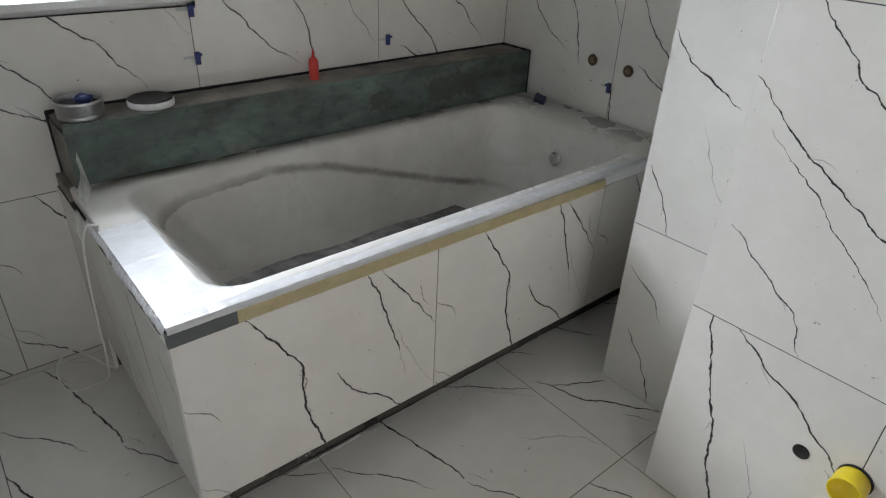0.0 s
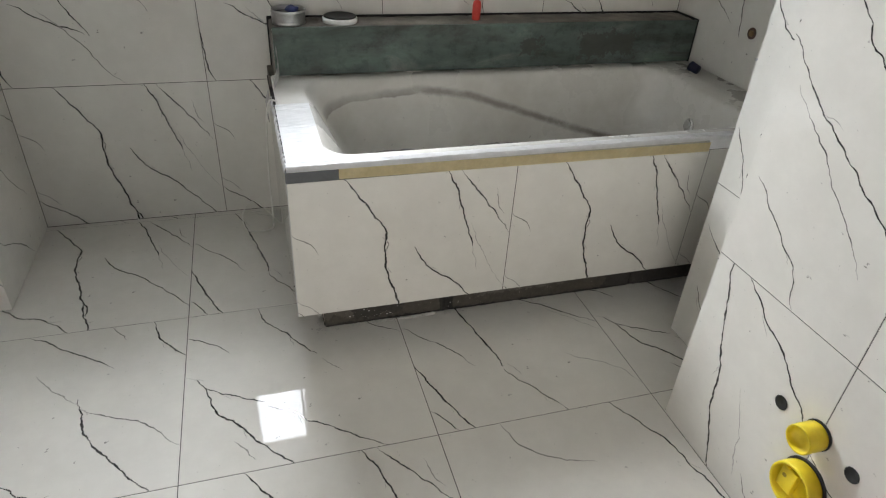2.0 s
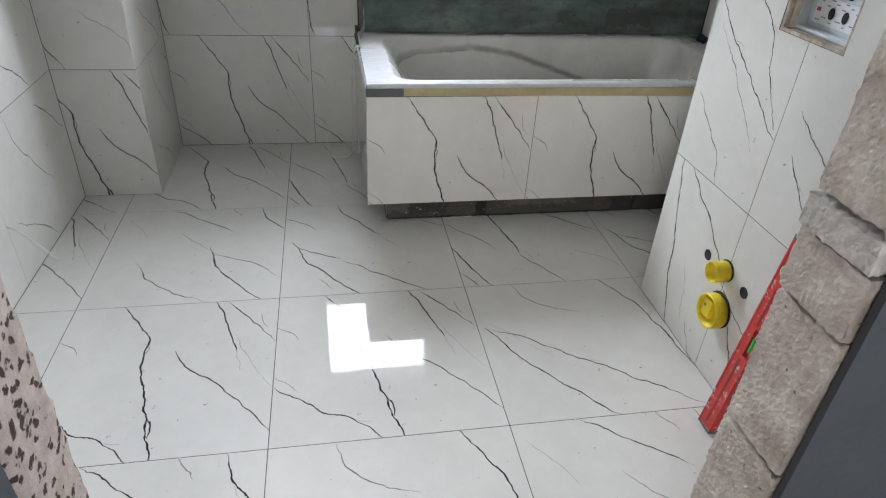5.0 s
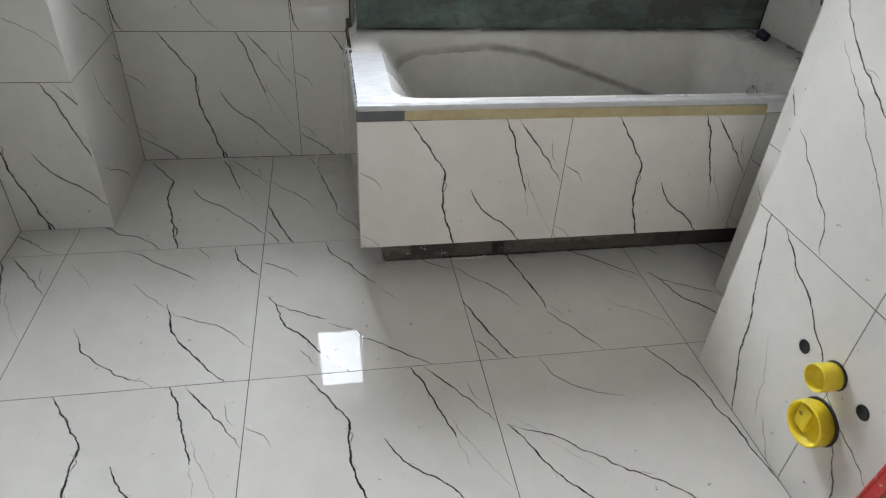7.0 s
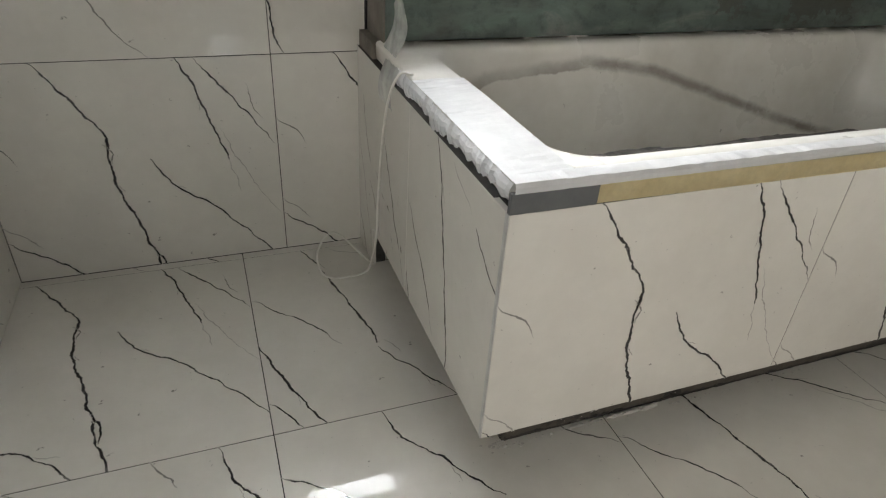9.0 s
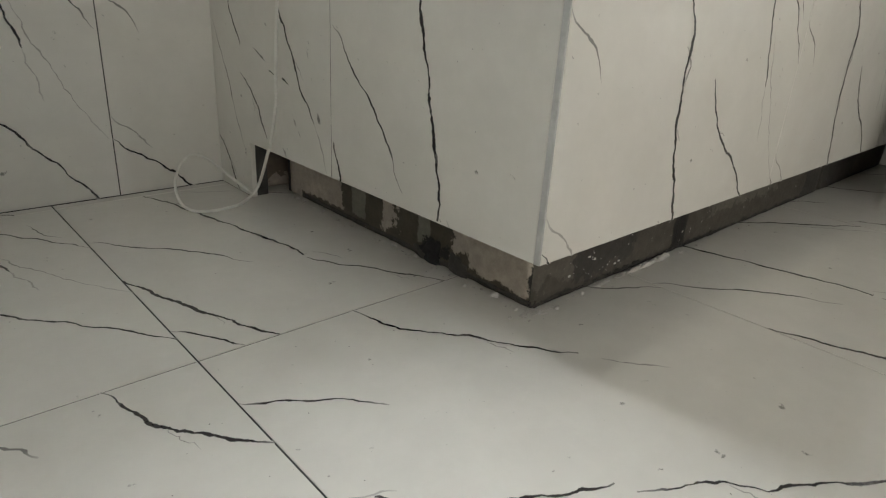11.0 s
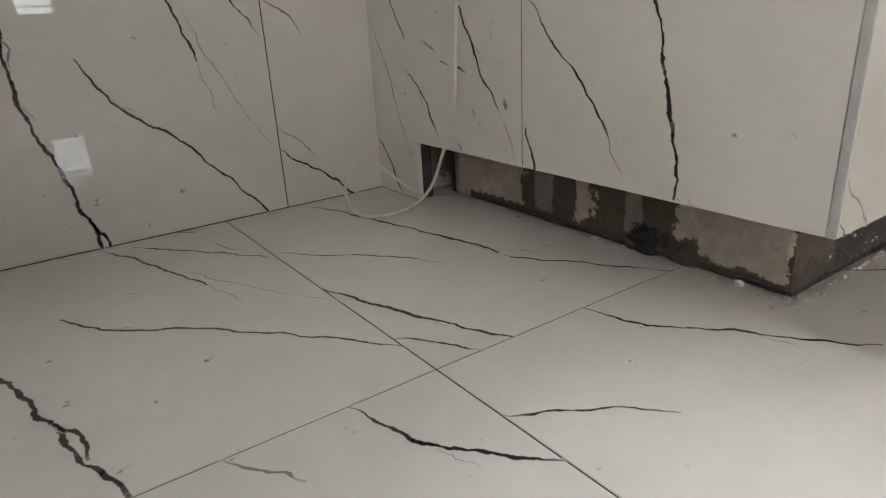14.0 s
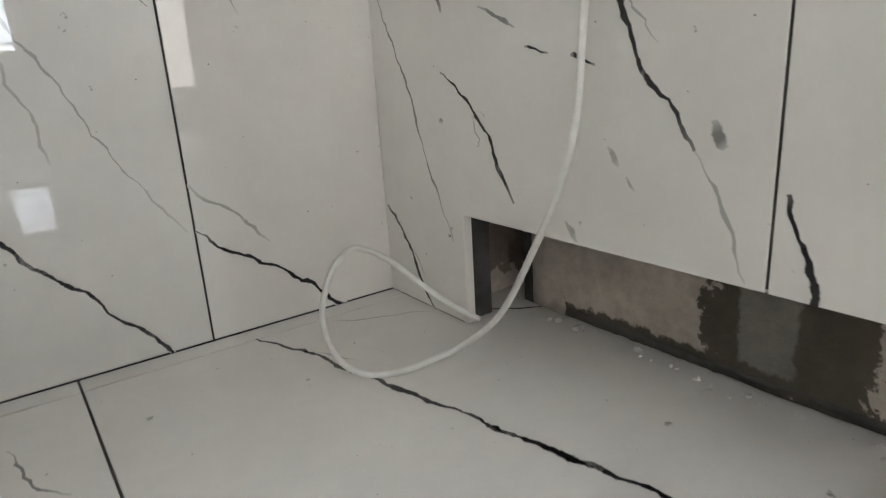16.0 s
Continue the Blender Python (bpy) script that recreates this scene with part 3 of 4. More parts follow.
tub = empty("bathtub", (0, 0, 0), "white built-in bathtub, dusty and smeared inside, under protective film", "bathtub")
bm = bmesh.new()
levels = [  # x, y limits, corner radius, height
    (TX + 0.012, XE - 0.003, TY + 0.012, 0.50, 0.004, 0.520), (TX + 0.009, XE - 0.003, TY + 0.006, 0.50, 0.006, 0.550), (TX + 0.012, XE - 0.003, TY + 0.009, 0.50, 0.010, 0.556),
    (0.404, 1.735, -0.148, 0.432, 0.085, 0.556), (0.414, 1.727, -0.140, 0.425, 0.085, 0.550), (0.430, 1.715, -0.132, 0.418, 0.09, 0.530),
    (0.520, 1.690, -0.105, 0.400, 0.10, 0.38), (0.600, 1.668, -0.085, 0.385, 0.11, 0.24), (0.640, 1.645, -0.070, 0.370, 0.11, 0.195), (0.690, 1.610, -0.035, 0.335, 0.10, 0.175), (0.80, 1.50, 0.05, 0.25, 0.06, 0.170)]
rings = [ring(bm, *q[:5], q[5]) for q in levels]
for a, b in zip(rings, rings[1:]):
    bridge(bm, a, b)
bm.faces.new(rings[-1])
bmesh.ops.recalc_face_normals(bm, faces=bm.faces[:])
for f in bm.faces:
    if f.calc_center_median().z < 0.3 and f.normal.z < -0.1:
        f.normal_flip()
part("basin", bm, M["acrylic"], tub, smooth=True)
drain = lathe([(0.0, 0.0), (0.034, 0.0), (0.036, 0.003), (0.030, 0.005), (0.022, 0.002), (0.0, 0.002)], 28, Matrix.Translation((1.28, 0.15, 0.170)))
M["chrome"] = plain("chrome", (0.75, 0.75, 0.76), 0.12, 1.0)
part("drain", drain, M["chrome"], tub, "chrome drain ring", smooth=True)

part("overflow", lathe([(0.0, 0.0), (0.024, 0.0), (0.025, 0.003), (0.021, 0.007), (0.010, 0.008), (0.0, 0.007)], 28, Matrix.Translation((1.694, 0.14, 0.44)) @ pose(0, 0, 0, 0, -82, 0)), M["chrome"], tub, "chrome overflow cover", smooth=True)


def ragged_sheet(u_from, u_to, steps, at, rows=4, seed=1):
    """A thin crumpled strip; at(u, v, rnd) gives its points."""
    rnd = random.Random(seed)
    bm = bmesh.new()
    cols = []
    for i in range(steps + 1):
        u = u_from + (u_to - u_from) * i / steps
        e = rnd.random()
        cols.append([bm.verts.new(at(u, j / rows, e, rnd)) for j in range(rows + 1)])
    for a, b in zip(cols, cols[1:]):
        for j in range(rows):
            bm.faces.new((a[j], b[j], b[j + 1], a[j + 1]))
    r = bmesh.ops.solidify(bm, geom=bm.faces[:], thickness=0.0006)
    return bm


# protective film over the near rims, torn along the outer edges
part("rim_film", ragged_sheet(TY + 0.004, 0.30, 60, lambda u, v, e, r: (TX + 0.004 - 0.006 * math.sin(v * 3) - 0.004 * e, u, 0.5575 - v * (0.020 + 0.006 * e + 0.030 * abs(noise.noise(Vector((u * 19, 0.4, 2.1)))))), 4, 3), M["film"], tub, "torn white protective film on the rim")
part("rim_film", ragged_sheet(TX + 0.002, XE - 0.02, 120, lambda u, v, e, r: (u, TY - 0.0045 + 0.045 * max(0, v - 0.35) - 0.001 * e, 0.5465 + 0.0125 * min(1, v / 0.35) + 0.0022 * e * math.sin(v * 3.1)), 5, 5), M["film"], tub, "creased white protective film on the rim")
part("rim_film", ragged_sheet(TY + 0.01, 0.225, 40, lambda u, v, e, r: (TX + 0.004 + 0.098 * v, u, 0.5572 + 0.0012 * e * math.sin(v * 6 + u * 20)), 5, 8), M["film"], tub, "white protective film on the rim")
part("film_flap", ragged_sheet(0.36, 0.45, 12, lambda u, v, e, r: (0.322 + 0.018 * math.sin(v * 2.2) + 0.01 * (u - 0.4), u - 0.02 * v, 0.556 + 0.125 * v * (1 - 0.4 * abs(u - 0.41) / 0.05) + 0.004 * e), 8, 9), M["clear_film"], tub, "cloudy clear plastic film sticking up")
part("film_flap", ragged_sheet(0.27, 0.36, 12, lambda u, v, e, r: (TX - 0.006 - 0.012 * math.sin(v * 2.6), u + 0.02 * v, 0.558 - 0.085 * v + 0.006 * e), 6, 11), M["clear_film"], tub, "cloudy clear plastic film hanging down")
part("masking_tape", ragged_sheet(0.432, 1.50, 50, lambda u, v, e, r: (u, TY - 0.0035 - 0.0006 * e, 0.5185 + (u - 0.432) * -0.006 + 0.0285 * v), 2, 7), M["tape"], tub, "yellow masking tape along the rim")
part("end_cap", box(TX - 0.002, 0.434, TY - 0.004, TY + 0.004, 0.5165, 0.5465, 0.0012), M["grey_cap"], tub, "dark grey tape at the corner")
part("sealant", box(1.496, XE - 0.004, TY - 0.0015, TY + 0.012, 0.5162, 0.5455, 0.002), M["film"], tub, "white sealant under the rim")
part("foam_strip", ragged_sheet(0.47, 1.10, 60, lambda u, v, e, r: (u, -0.122 + 0.085 * v + 0.006 * e, 0.522 - 0.014 * v - 0.006 * e + 0.003 * math.sin(u * 23)), 4, 13), M["strip"], tub, "torn dark foam strip inside the rim")

# ---- tiled surround of the tub ----
surround = wall("tub_surround", (TX + 0.010, XE, TY + G, TY + 0.05, 0.107, 0.516),
                label="tub surround of white marble-look tiles over a recessed base", category="tub surround", kind="")
part("side_panel", box(TX + G, TX + 0.035, TY + 0.0505, YW, 0.107, 0.516), M["grout"], surround)
part("side_foot", box(TX + G, TX + 0.035, 0.497, YW, 0.0, 0.1065), M["grout"], surround)
M["tile_edge"] = surface("raw_tile_edge", (0.40, 0.40, 0.39), (0.52, 0.52, 0.51), 20, 0.5, 150)
part("corner_trim", box(TX - 0.0012, TX + 0.0095, TY + 0.0012, TY + 0.0095, 0.105, 0.5155, 0.0008), M["tile_edge"], surround, "grey cut edge of the corner tile")


def blot(n, l, vec, axis, u0, u1, z0, z1, ragged=0.012):
    """Mask of a ragged patch between u0 and u1 along the axis, and z0 and z1 in height."""
    xyz = n.new("ShaderNodeSeparateXYZ")
    l.new(vec, xyz.inputs[0])
    stir = n.new("ShaderNodeTexNoise")
    stir.inputs["Scale"].default_value, stir.inputs["Detail"].default_value, stir.inputs["Roughness"].default_value = 34, 7, 0.72
    l.new(vec, stir.inputs["Vector"])
    parts = n.new("ShaderNodeSeparateColor")
    l.new(stir.outputs["Color"], parts.inputs[0])
    worst = None
    for value, wob, lo, hi in ((xyz.outputs[axis], parts.outputs[0], u0, u1), (xyz.outputs[2], parts.outputs[1], z0, z1)):
        off = n.new("ShaderNodeMath"); off.operation = "MULTIPLY_ADD"
        off.inputs[1].default_value = ragged * 7
        l.new(wob, off.inputs[0])
        l.new(value, off.inputs[2])
        d = n.new("ShaderNodeMath"); d.operation = "SUBTRACT"
        l.new(off.outputs[0], d.inputs[0])
        d.inputs[1].default_value = (lo + hi) / 2 + ragged * 3.5
        k = n.new("ShaderNodeMath"); k.operation = "ABSOLUTE"
        l.new(d.outputs[0], k.inputs[0])
        e = n.new("ShaderNodeMath"); e.operation = "SUBTRACT"
        l.new(k.outputs[0], e.inputs[0])
        e.inputs[1].default_value = (hi - lo) / 2
        if worst is None:
            worst = e.outputs[0]
        else:
            m = n.new("ShaderNodeMath"); m.operation = "MAXIMUM"
            l.new(worst, m.inputs[0])
            l.new(e.outputs[0], m.inputs[1])
            worst = m.outputs[0]
    inside = n.new("ShaderNodeMath"); inside.operation = "MULTIPLY_ADD"
    inside.inputs[1].default_value, inside.inputs[2].default_value, inside.use_clamp = -350.0, 0.5, True
    l.new(worst, inside.inputs[0])
    return inside.outputs[0]


def make_base(name, axis, ground, patches):
    """Raw base blocks: a ground tone with ragged patches of adhesive, slurry and bare block over it."""
    m, n, l, p = material(name)
    vec = coords(n, l)
    cloud = noise_tex(n, l, vec, 14, 7, 0.65, 0.4)
    fine = noise_tex(n, l, vec, 75, 5, 0.7)
    c = mix(n, l, 1.0, ground, ramp(n, l, cloud, (0.3, (0.72,)), (0.7, (1.1,))), "MULTIPLY")
    for tone, u0, u1, z0, z1, ragged in patches:
        c = mix(n, l, blot(n, l, vec, axis, u0, u1, z0, z1, ragged), c, mix(n, l, 1.0, tone, ramp(n, l, cloud, (0.3, (0.75,)), (0.7, (1.1,))), "MULTIPLY"))
    flecks = ramp(n, l, fine, (0.64, (0.0,)), (0.67, (1.0,)))
    few = ramp(n, l, noise_tex(n, l, vec, 12, 2), (0.54, (0.0,)), (0.60, (1.0,)))
    c = mix(n, l, mix(n, l, 1.0, flecks, few, "MULTIPLY"), c, (0.50, 0.47, 0.43))
    l.new(mix(n, l, 0.5, c, ramp(n, l, fine, (0.35, (0.6,)), (0.6, (1.0,))), "MULTIPLY"), p.inputs["Base Color"])
    p.inputs["Roughness"].default_value = 0.82
    bump(n, l, fine, 0.8, 0.002, p)
    return m


BEIGE, OLIVE, NEAR_BLACK, GREY = (0.46, 0.398, 0.335), (0.085, 0.072, 0.052), (0.03, 0.028, 0.025), (0.22, 0.205, 0.17)
M["base"] = make_base("smeared_base_blocks", 1, BEIGE, [
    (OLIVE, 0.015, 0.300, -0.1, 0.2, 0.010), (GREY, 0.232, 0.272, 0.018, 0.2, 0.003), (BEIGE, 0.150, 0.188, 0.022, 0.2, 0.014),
    (GREY, 0.068, 0.096, 0.025, 0.2, 0.003), (NEAR_BLACK, 0.020, 0.085, -0.1, 0.034, 0.010), (OLIVE, -0.020, 0.012, -0.1, 0.034, 0.008),
    (OLIVE, -0.2, 0.44, -0.1, 0.016, 0.005), (NEAR_BLACK, -0.14, -0.129, -0.1, 0.10, 0.006)])
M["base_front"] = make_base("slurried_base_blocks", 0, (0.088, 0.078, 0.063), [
    ((0.13, 0.115, 0.094), 0.30, 0.47, 0.030, 0.2, 0.018), ((0.14, 0.126, 0.105), 0.86, 1.15, 0.045, 0.2, 0.016), (NEAR_BLACK, 0.735, 0.778, -0.1, 0.2, 0.004),
    ((0.055, 0.05, 0.044), 0.47, 0.62, 0.02, 0.07, 0.016), (NEAR_BLACK, 0.3, 1.9, -0.1, 0.008, 0.005), ((0.055, 0.05, 0.044), 1.30, 1.62, 0.0, 0.2, 0.02)])
M["brown"] = make_base("brown_raw_block", 0, (0.17, 0.135, 0.105), [(BEIGE, 0.3, 0.62, -0.1, 0.022, 0.012)])
M["bed"] = make_base("dark_mortar_bed", 0, (0.075, 0.069, 0.06), [(NEAR_BLACK, 0.55, 0.9, -0.1, 0.2, 0.02)])
M["black_gap"] = surface("black_gap", (0.012, 0.012, 0.012), (0.03, 0.03, 0.03), 30, 0.9, 100)
M["mortar"] = surface("pale_mortar", (0.44, 0.42, 0.39), (0.62, 0.60, 0.57), 30, 0.95, 120, bump_size=0.003)
base = part("recessed_base", box(0.389, XE, -0.131, 0.50, 0.0, 0.14), M["grout"], surround, "recessed base of raw blocks smeared with adhesive")


def add_crumb(bm, at, size, shape, rnd, detail=1):
    """A broken lump with uneven facets."""
    made = bmesh.ops.create_icosphere(bm, subdivisions=detail, radius=size)["verts"]
    turn = Matrix.Rotation(rnd.random() * 6.3, 3, "Z")
    seed = Vector((rnd.random() * 50, rnd.random() * 50, rnd.random() * 50))
    for v in made:
        v.co *= 1 + 0.75 * noise.noise(v.co * (1.1 / size) + seed) + (0.3 * noise.noise(v.co * (3.5 / size) + seed) if detail > 1 else 0)
        q = turn @ v.co if detail == 1 else v.co
        v.co = Vector((q.x * shape[0] + at[0], q.y * shape[1] + at[1], max(q.z * shape[2] + at[2], 0.0002)))


def rough_block(name, x0, x1, y0, y1, z0, z1, amount, cell, mat, parent, seed=0, bevel=0.006, smooth=True):
    """A block with uneven faces and worn edges."""
    bm = bmesh.new()
    nx, ny, nz = (max(2, int((b - a) / cell)) for a, b in ((x0, x1), (y0, y1), (z0, z1)))
    grid = {}

    def vert(i, j, k):
        if (i, j, k) not in grid:
            grid[i, j, k] = bm.verts.new((x0 + (x1 - x0) * i / nx, y0 + (y1 - y0) * j / ny, z0 + (z1 - z0) * k / nz))
        return grid[i, j, k]

    for a in range(nx):
        for b in range(ny):
            for k, flip in ((0, True), (nz, False)):
                q = [vert(a, b, k), vert(a + 1, b, k), vert(a + 1, b + 1, k), vert(a, b + 1, k)]
                bm.faces.new(q[::-1] if flip else q)
    for a in range(nx):
        for c in range(nz):
            for j, flip in ((0, False), (ny, True)):
                q = [vert(a, j, c), vert(a + 1, j, c), vert(a + 1, j, c + 1), vert(a, j, c + 1)]
                bm.faces.new(q[::-1] if flip else q)
    for b in range(ny):
        for c in range(nz):
            for i, flip in ((0, True), (nx, False)):
                q = [vert(i, b, c), vert(i, b + 1, c), vert(i, b + 1, c + 1), vert(i, b, c + 1)]
                bm.faces.new(q[::-1] if flip else q)
    mid = Vector(((x0 + x1) / 2, (y0 + y1) / 2, (z0 + z1) / 2))
    for (i, j, k), v in grid.items():
        rim = (i in (0, nx)) + (j in (0, ny)) + (k in (0, nz))
        p = v.co * 14 + Vector((seed * 3.1, seed * 1.7, seed))
        d = noise.noise(p) * 0.28 + noise.noise(p * 3.3) * 0.34 + noise.noise(p * 8.1) * 0.40 + noise.noise(p * 17.0) * 0.25
        pull = (rim - 1) * bevel * (0.7 + 0.9 * abs(noise.noise(p * 2)))
        way = (mid - v.co)
        way = Vector((way.x if i in (0, nx) else 0, way.y if j in (0, ny) else 0, way.z if k in (0, nz) else 0))
        way = Vector([math.copysign(1, c) if c else 0 for c in way])
        v.co += way * (pull + amount * (0.5 + d))
    return part(name, bm, mat, parent, smooth=smooth)


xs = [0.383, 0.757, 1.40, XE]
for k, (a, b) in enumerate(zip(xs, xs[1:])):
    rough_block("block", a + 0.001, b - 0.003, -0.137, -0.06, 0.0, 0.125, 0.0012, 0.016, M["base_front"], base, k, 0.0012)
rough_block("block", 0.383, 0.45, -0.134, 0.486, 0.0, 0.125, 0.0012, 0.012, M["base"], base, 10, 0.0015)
rough_block("block", 0.352, 0.60, 0.530, 0.622, 0.0, 0.104, 0.0015, 0.014, M["brown"], base, 14, 0.002)
rough_block("mortar_bed", 0.3795, 0.41, -0.137, 0.44, 0.0, 0.018, 0.0055, 0.005, M["bed"], base, 15, 0.005)
rough_block("mortar_bed", 0.385, 0.95, -0.1410, -0.12, 0.0, 0.013, 0.005, 0.005, M["bed"], base, 16, 0.004)
rnd = random.Random(8)
for at, size, shape, mat in (((0.384, 0.060, 0.014), 0.020, (0.30, 1.25, 1.0), "black_gap"), ((0.384, 0.085, 0.006), 0.014, (0.35, 1.3, 0.9), "bed"), ((0.384, 0.004, 0.012), 0.016, (0.30, 1.1, 1.0), "bed")):
    bm = bmesh.new()
    add_crumb(bm, at, size, shape, rnd, 4)
    part("mortar_lump", bm, M[mat], base, "dark lump of slurry", smooth=True)

# ---- boxed pipe ledge behind the tub ----
def make_green():
    m, n, l, p = material("green_board")
    vec = coords(n, l)
    stretch = n.new("ShaderNodeMapping")
    stretch.inputs["Scale"].default_value = (0.45, 1.0, 1.3)
    l.new(vec, stretch.inputs[0])
    smear = noise_tex(n, l, stretch.outputs[0], 9, 6, 0.65, 0.5)
    tone = ramp(n, l, smear, (0.34, (0.07, 0.072, 0.065)), (0.46, (0.095, 0.122, 0.107)), (0.58, (0.115, 0.155, 0.135)), (0.72, (0.20, 0.215, 0.195)))
    spots = ramp(n, l, noise_tex(n, l, vec, 26, 5, 0.7), (0.3, (0.5,)), (0.5, (1.0,)))
    stain = ramp(n, l, noise_tex(n, l, stretch.outputs[0], 3.6, 5, 0.6), (0.44, (1.0,)), (0.60, (0.62,)))
    c = mix(n, l, 1.0, mix(n, l, 0.8, tone, spots, "MULTIPLY"), stain, "MULTIPLY")
    for u0, u1, z0, z1 in ((1.075, 1.30, 0.03, 0.125), (0.85, 0.93, 0.05, 0.11)):
        c = mix(n, l, mix(n, l, 1.0, blot(n, l, vec, 0, u0, u1, z0, z1, 0.03), (0.75, 0.75, 0.75), "MULTIPLY"), c, (0.05, 0.048, 0.042))
    l.new(c, p.inputs["Base Color"])
    p.inputs["Roughness"].default_value = 0.75
    return m


M["green"] = make_green()
M["ledge_top"] = surface("dusty_mortar", (0.13, 0.115, 0.098), (0.25, 0.225, 0.195), 9, 0.9, 60, bump_size=0.003)
ledge = empty("pipe_ledge", (0.33, 0.480, 0.552), "boxed-in pipe ledge of smeared green board with a mortar top", "ledge")
LX = XE - 0.33 - 0.004
part("front_board", box(0.0045, LX, 0.0, 0.0125, 0.006, 0.1570, 0.001), M["green"], ledge, "green moisture-proof board with grey smears")
part("mortar_fill", box(-0.018, LX, 0.0215, 0.1425, -0.0355, -0.0005, 0.002), M["ledge_top"], ledge, "mortar filling under the board")
part("side_board", box(0.0, 0.004, 0.001, 0.138, 0.0, 0.142, 0.001), M["ledge_top"], ledge, "grey mortar end face")
rough_block("top_slab", -0.001, LX, 0.0128, 0.1415, 0.1425, 0.158, 0.0016, 0.02, M["ledge_top"], ledge, 4, 0.003)
part("gap", box(-0.004, LX + 0.001, 0.140, 0.1443, 0.135, 0.1605), M["black_gap"], ledge, "dark open joint at the wall")
part("gap", box(-0.0045, 0.001, 0.136, 0.1443, 0.0, 0.158), M["black_gap"], ledge, "dark open joint at the wall")
part("gap", box(LX - 0.003, LX + 0.002, -0.0015, 0.1395, 0.002, 0.1605), M["black_gap"], ledge, "dark open joint at the wall")
rnd = random.Random(5)
bm = bmesh.new()
for k in range(26):
    x = rnd.uniform(0.03, LX - 0.02)
    s = rnd.uniform(0.004, 0.013)
    bmesh.ops.create_icosphere(bm, subdivisions=1, radius=s, matrix=Matrix.Translation((x, 0.001, 0.002)) @ Matrix.Diagonal((1.8, 0.5, 0.45, 1)))
tagged(part("mortar_blobs", bm, M["mortar"], ledge, "pale mortar squeezed out under the board"), kind="stuff")

# things on the ledge
M["tin"] = surface("brushed_tin", (0.42, 0.42, 0.42), (0.62, 0.62, 0.62), 12, 0.32, 120, metal=1.0)
M["tin_inside"] = surface("dark_paste", (0.03, 0.032, 0.036), (0.08, 0.085, 0.09), 18, 0.7, 70, bump_size=0.004)
M["blue"] = plain("blue_plastic", (0.02, 0.035, 0.16), 0.4)
M["navy"] = plain("navy_plastic", (0.010, 0.013, 0.045), 0.4)
M["black_lid"] = plain("black_rubber", (0.012, 0.013, 0.014), 0.55)
M["red"] = surface("red_plastic", (0.46, 0.03, 0.022), (0.58, 0.05, 0.035), 12, 0.4, 80)
tin = empty("open_tin", (0.392, 0.548, 0.7085), "open round metal tin with dark leftovers and a blue rag", "tin")
part("can", lathe([(0.0, 0.0), (0.052, 0.0), (0.053, 0.004), (0.051, 0.008), (0.053, 0.012), (0.053, 0.034), (0.0555, 0.037), (0.0555, 0.043), (0.0535, 0.044), (0.052, 0.036), (0.051, 0.012), (0.0, 0.012)], 40), M["tin"], tin, smooth=True)
part("contents", lathe([(0.0, 0.0115), (0.0505, 0.0115), (0.0505, 0.030), (0.03, 0.034), (0.0, 0.037)], 30), M["tin_inside"], tin, "dark crusted leftovers", smooth=True)
bm = bmesh.new()
bmesh.ops.create_icosphere(bm, subdivisions=3, radius=0.02, matrix=Matrix.Translation((0.012, -0.008, 0.043)) @ Matrix.Diagonal((1.1, 0.9, 0.55, 1)))
for v in bm.verts:
    v.co += v.normal * 0.005 * noise.noise(v.co * 90)
part("rag", bm, M["blue"], tin, "crumpled blue scrap", smooth=True)
lid = empty("tin_lid", (0.556, 0.548, 0.7085), "flat round tin lid, black on top with a white rim", "lid")
part("rim", lathe([(0.0, 0.0), (0.055, 0.0), (0.057, 0.003), (0.057, 0.014), (0.055, 0.017), (0.0, 0.017)], 40), M["pvc"], lid, smooth=True)
part("top", lathe([(0.0, 0.0173), (0.0535, 0.0173), (0.054, 0.0195), (0.050, 0.0215), (0.047, 0.0200), (0.0, 0.0200)], 40), M["black_lid"], lid, smooth=True)
bottle = empty("glue_tube", (1.026, 0.545, 0.7085), "small red plastic tube with a pointed nozzle", "tube")
part("body", lathe([(0.0, 0.0), (0.0135, 0.0), (0.0145, 0.003), (0.0145, 0.050), (0.0125, 0.060), (0.007, 0.065), (0.0, 0.066)], 24), M["red"], bottle, smooth=True)
part("nozzle", lathe([(0.0, 0.0655), (0.0045, 0.0655), (0.0035, 0.078), (0.0015, 0.088), (0.0, 0.0885)], 16), M["red"], bottle, "red nozzle", smooth=True)
plug = empty("waste_plug", (1.815, 0.345, 0.5745), "dark blue plastic plug lying on the tub rim", "plug")
part("body", lathe([(0.0, -0.02), (0.014, -0.02), (0.016, -0.017), (0.016, 0.008), (0.018, 0.010), (0.018, 0.017), (0.013, 0.018), (0.012, 0.012), (0.0, 0.012)], 24, pose(0, 0, 0, 78, 0, 200)), M["navy"], plug, smooth=True)

# tile-levelling clips left in the joints
M["clip_clear"] = plain("milky_clip_plastic", (0.52, 0.53, 0.52), 0.4)


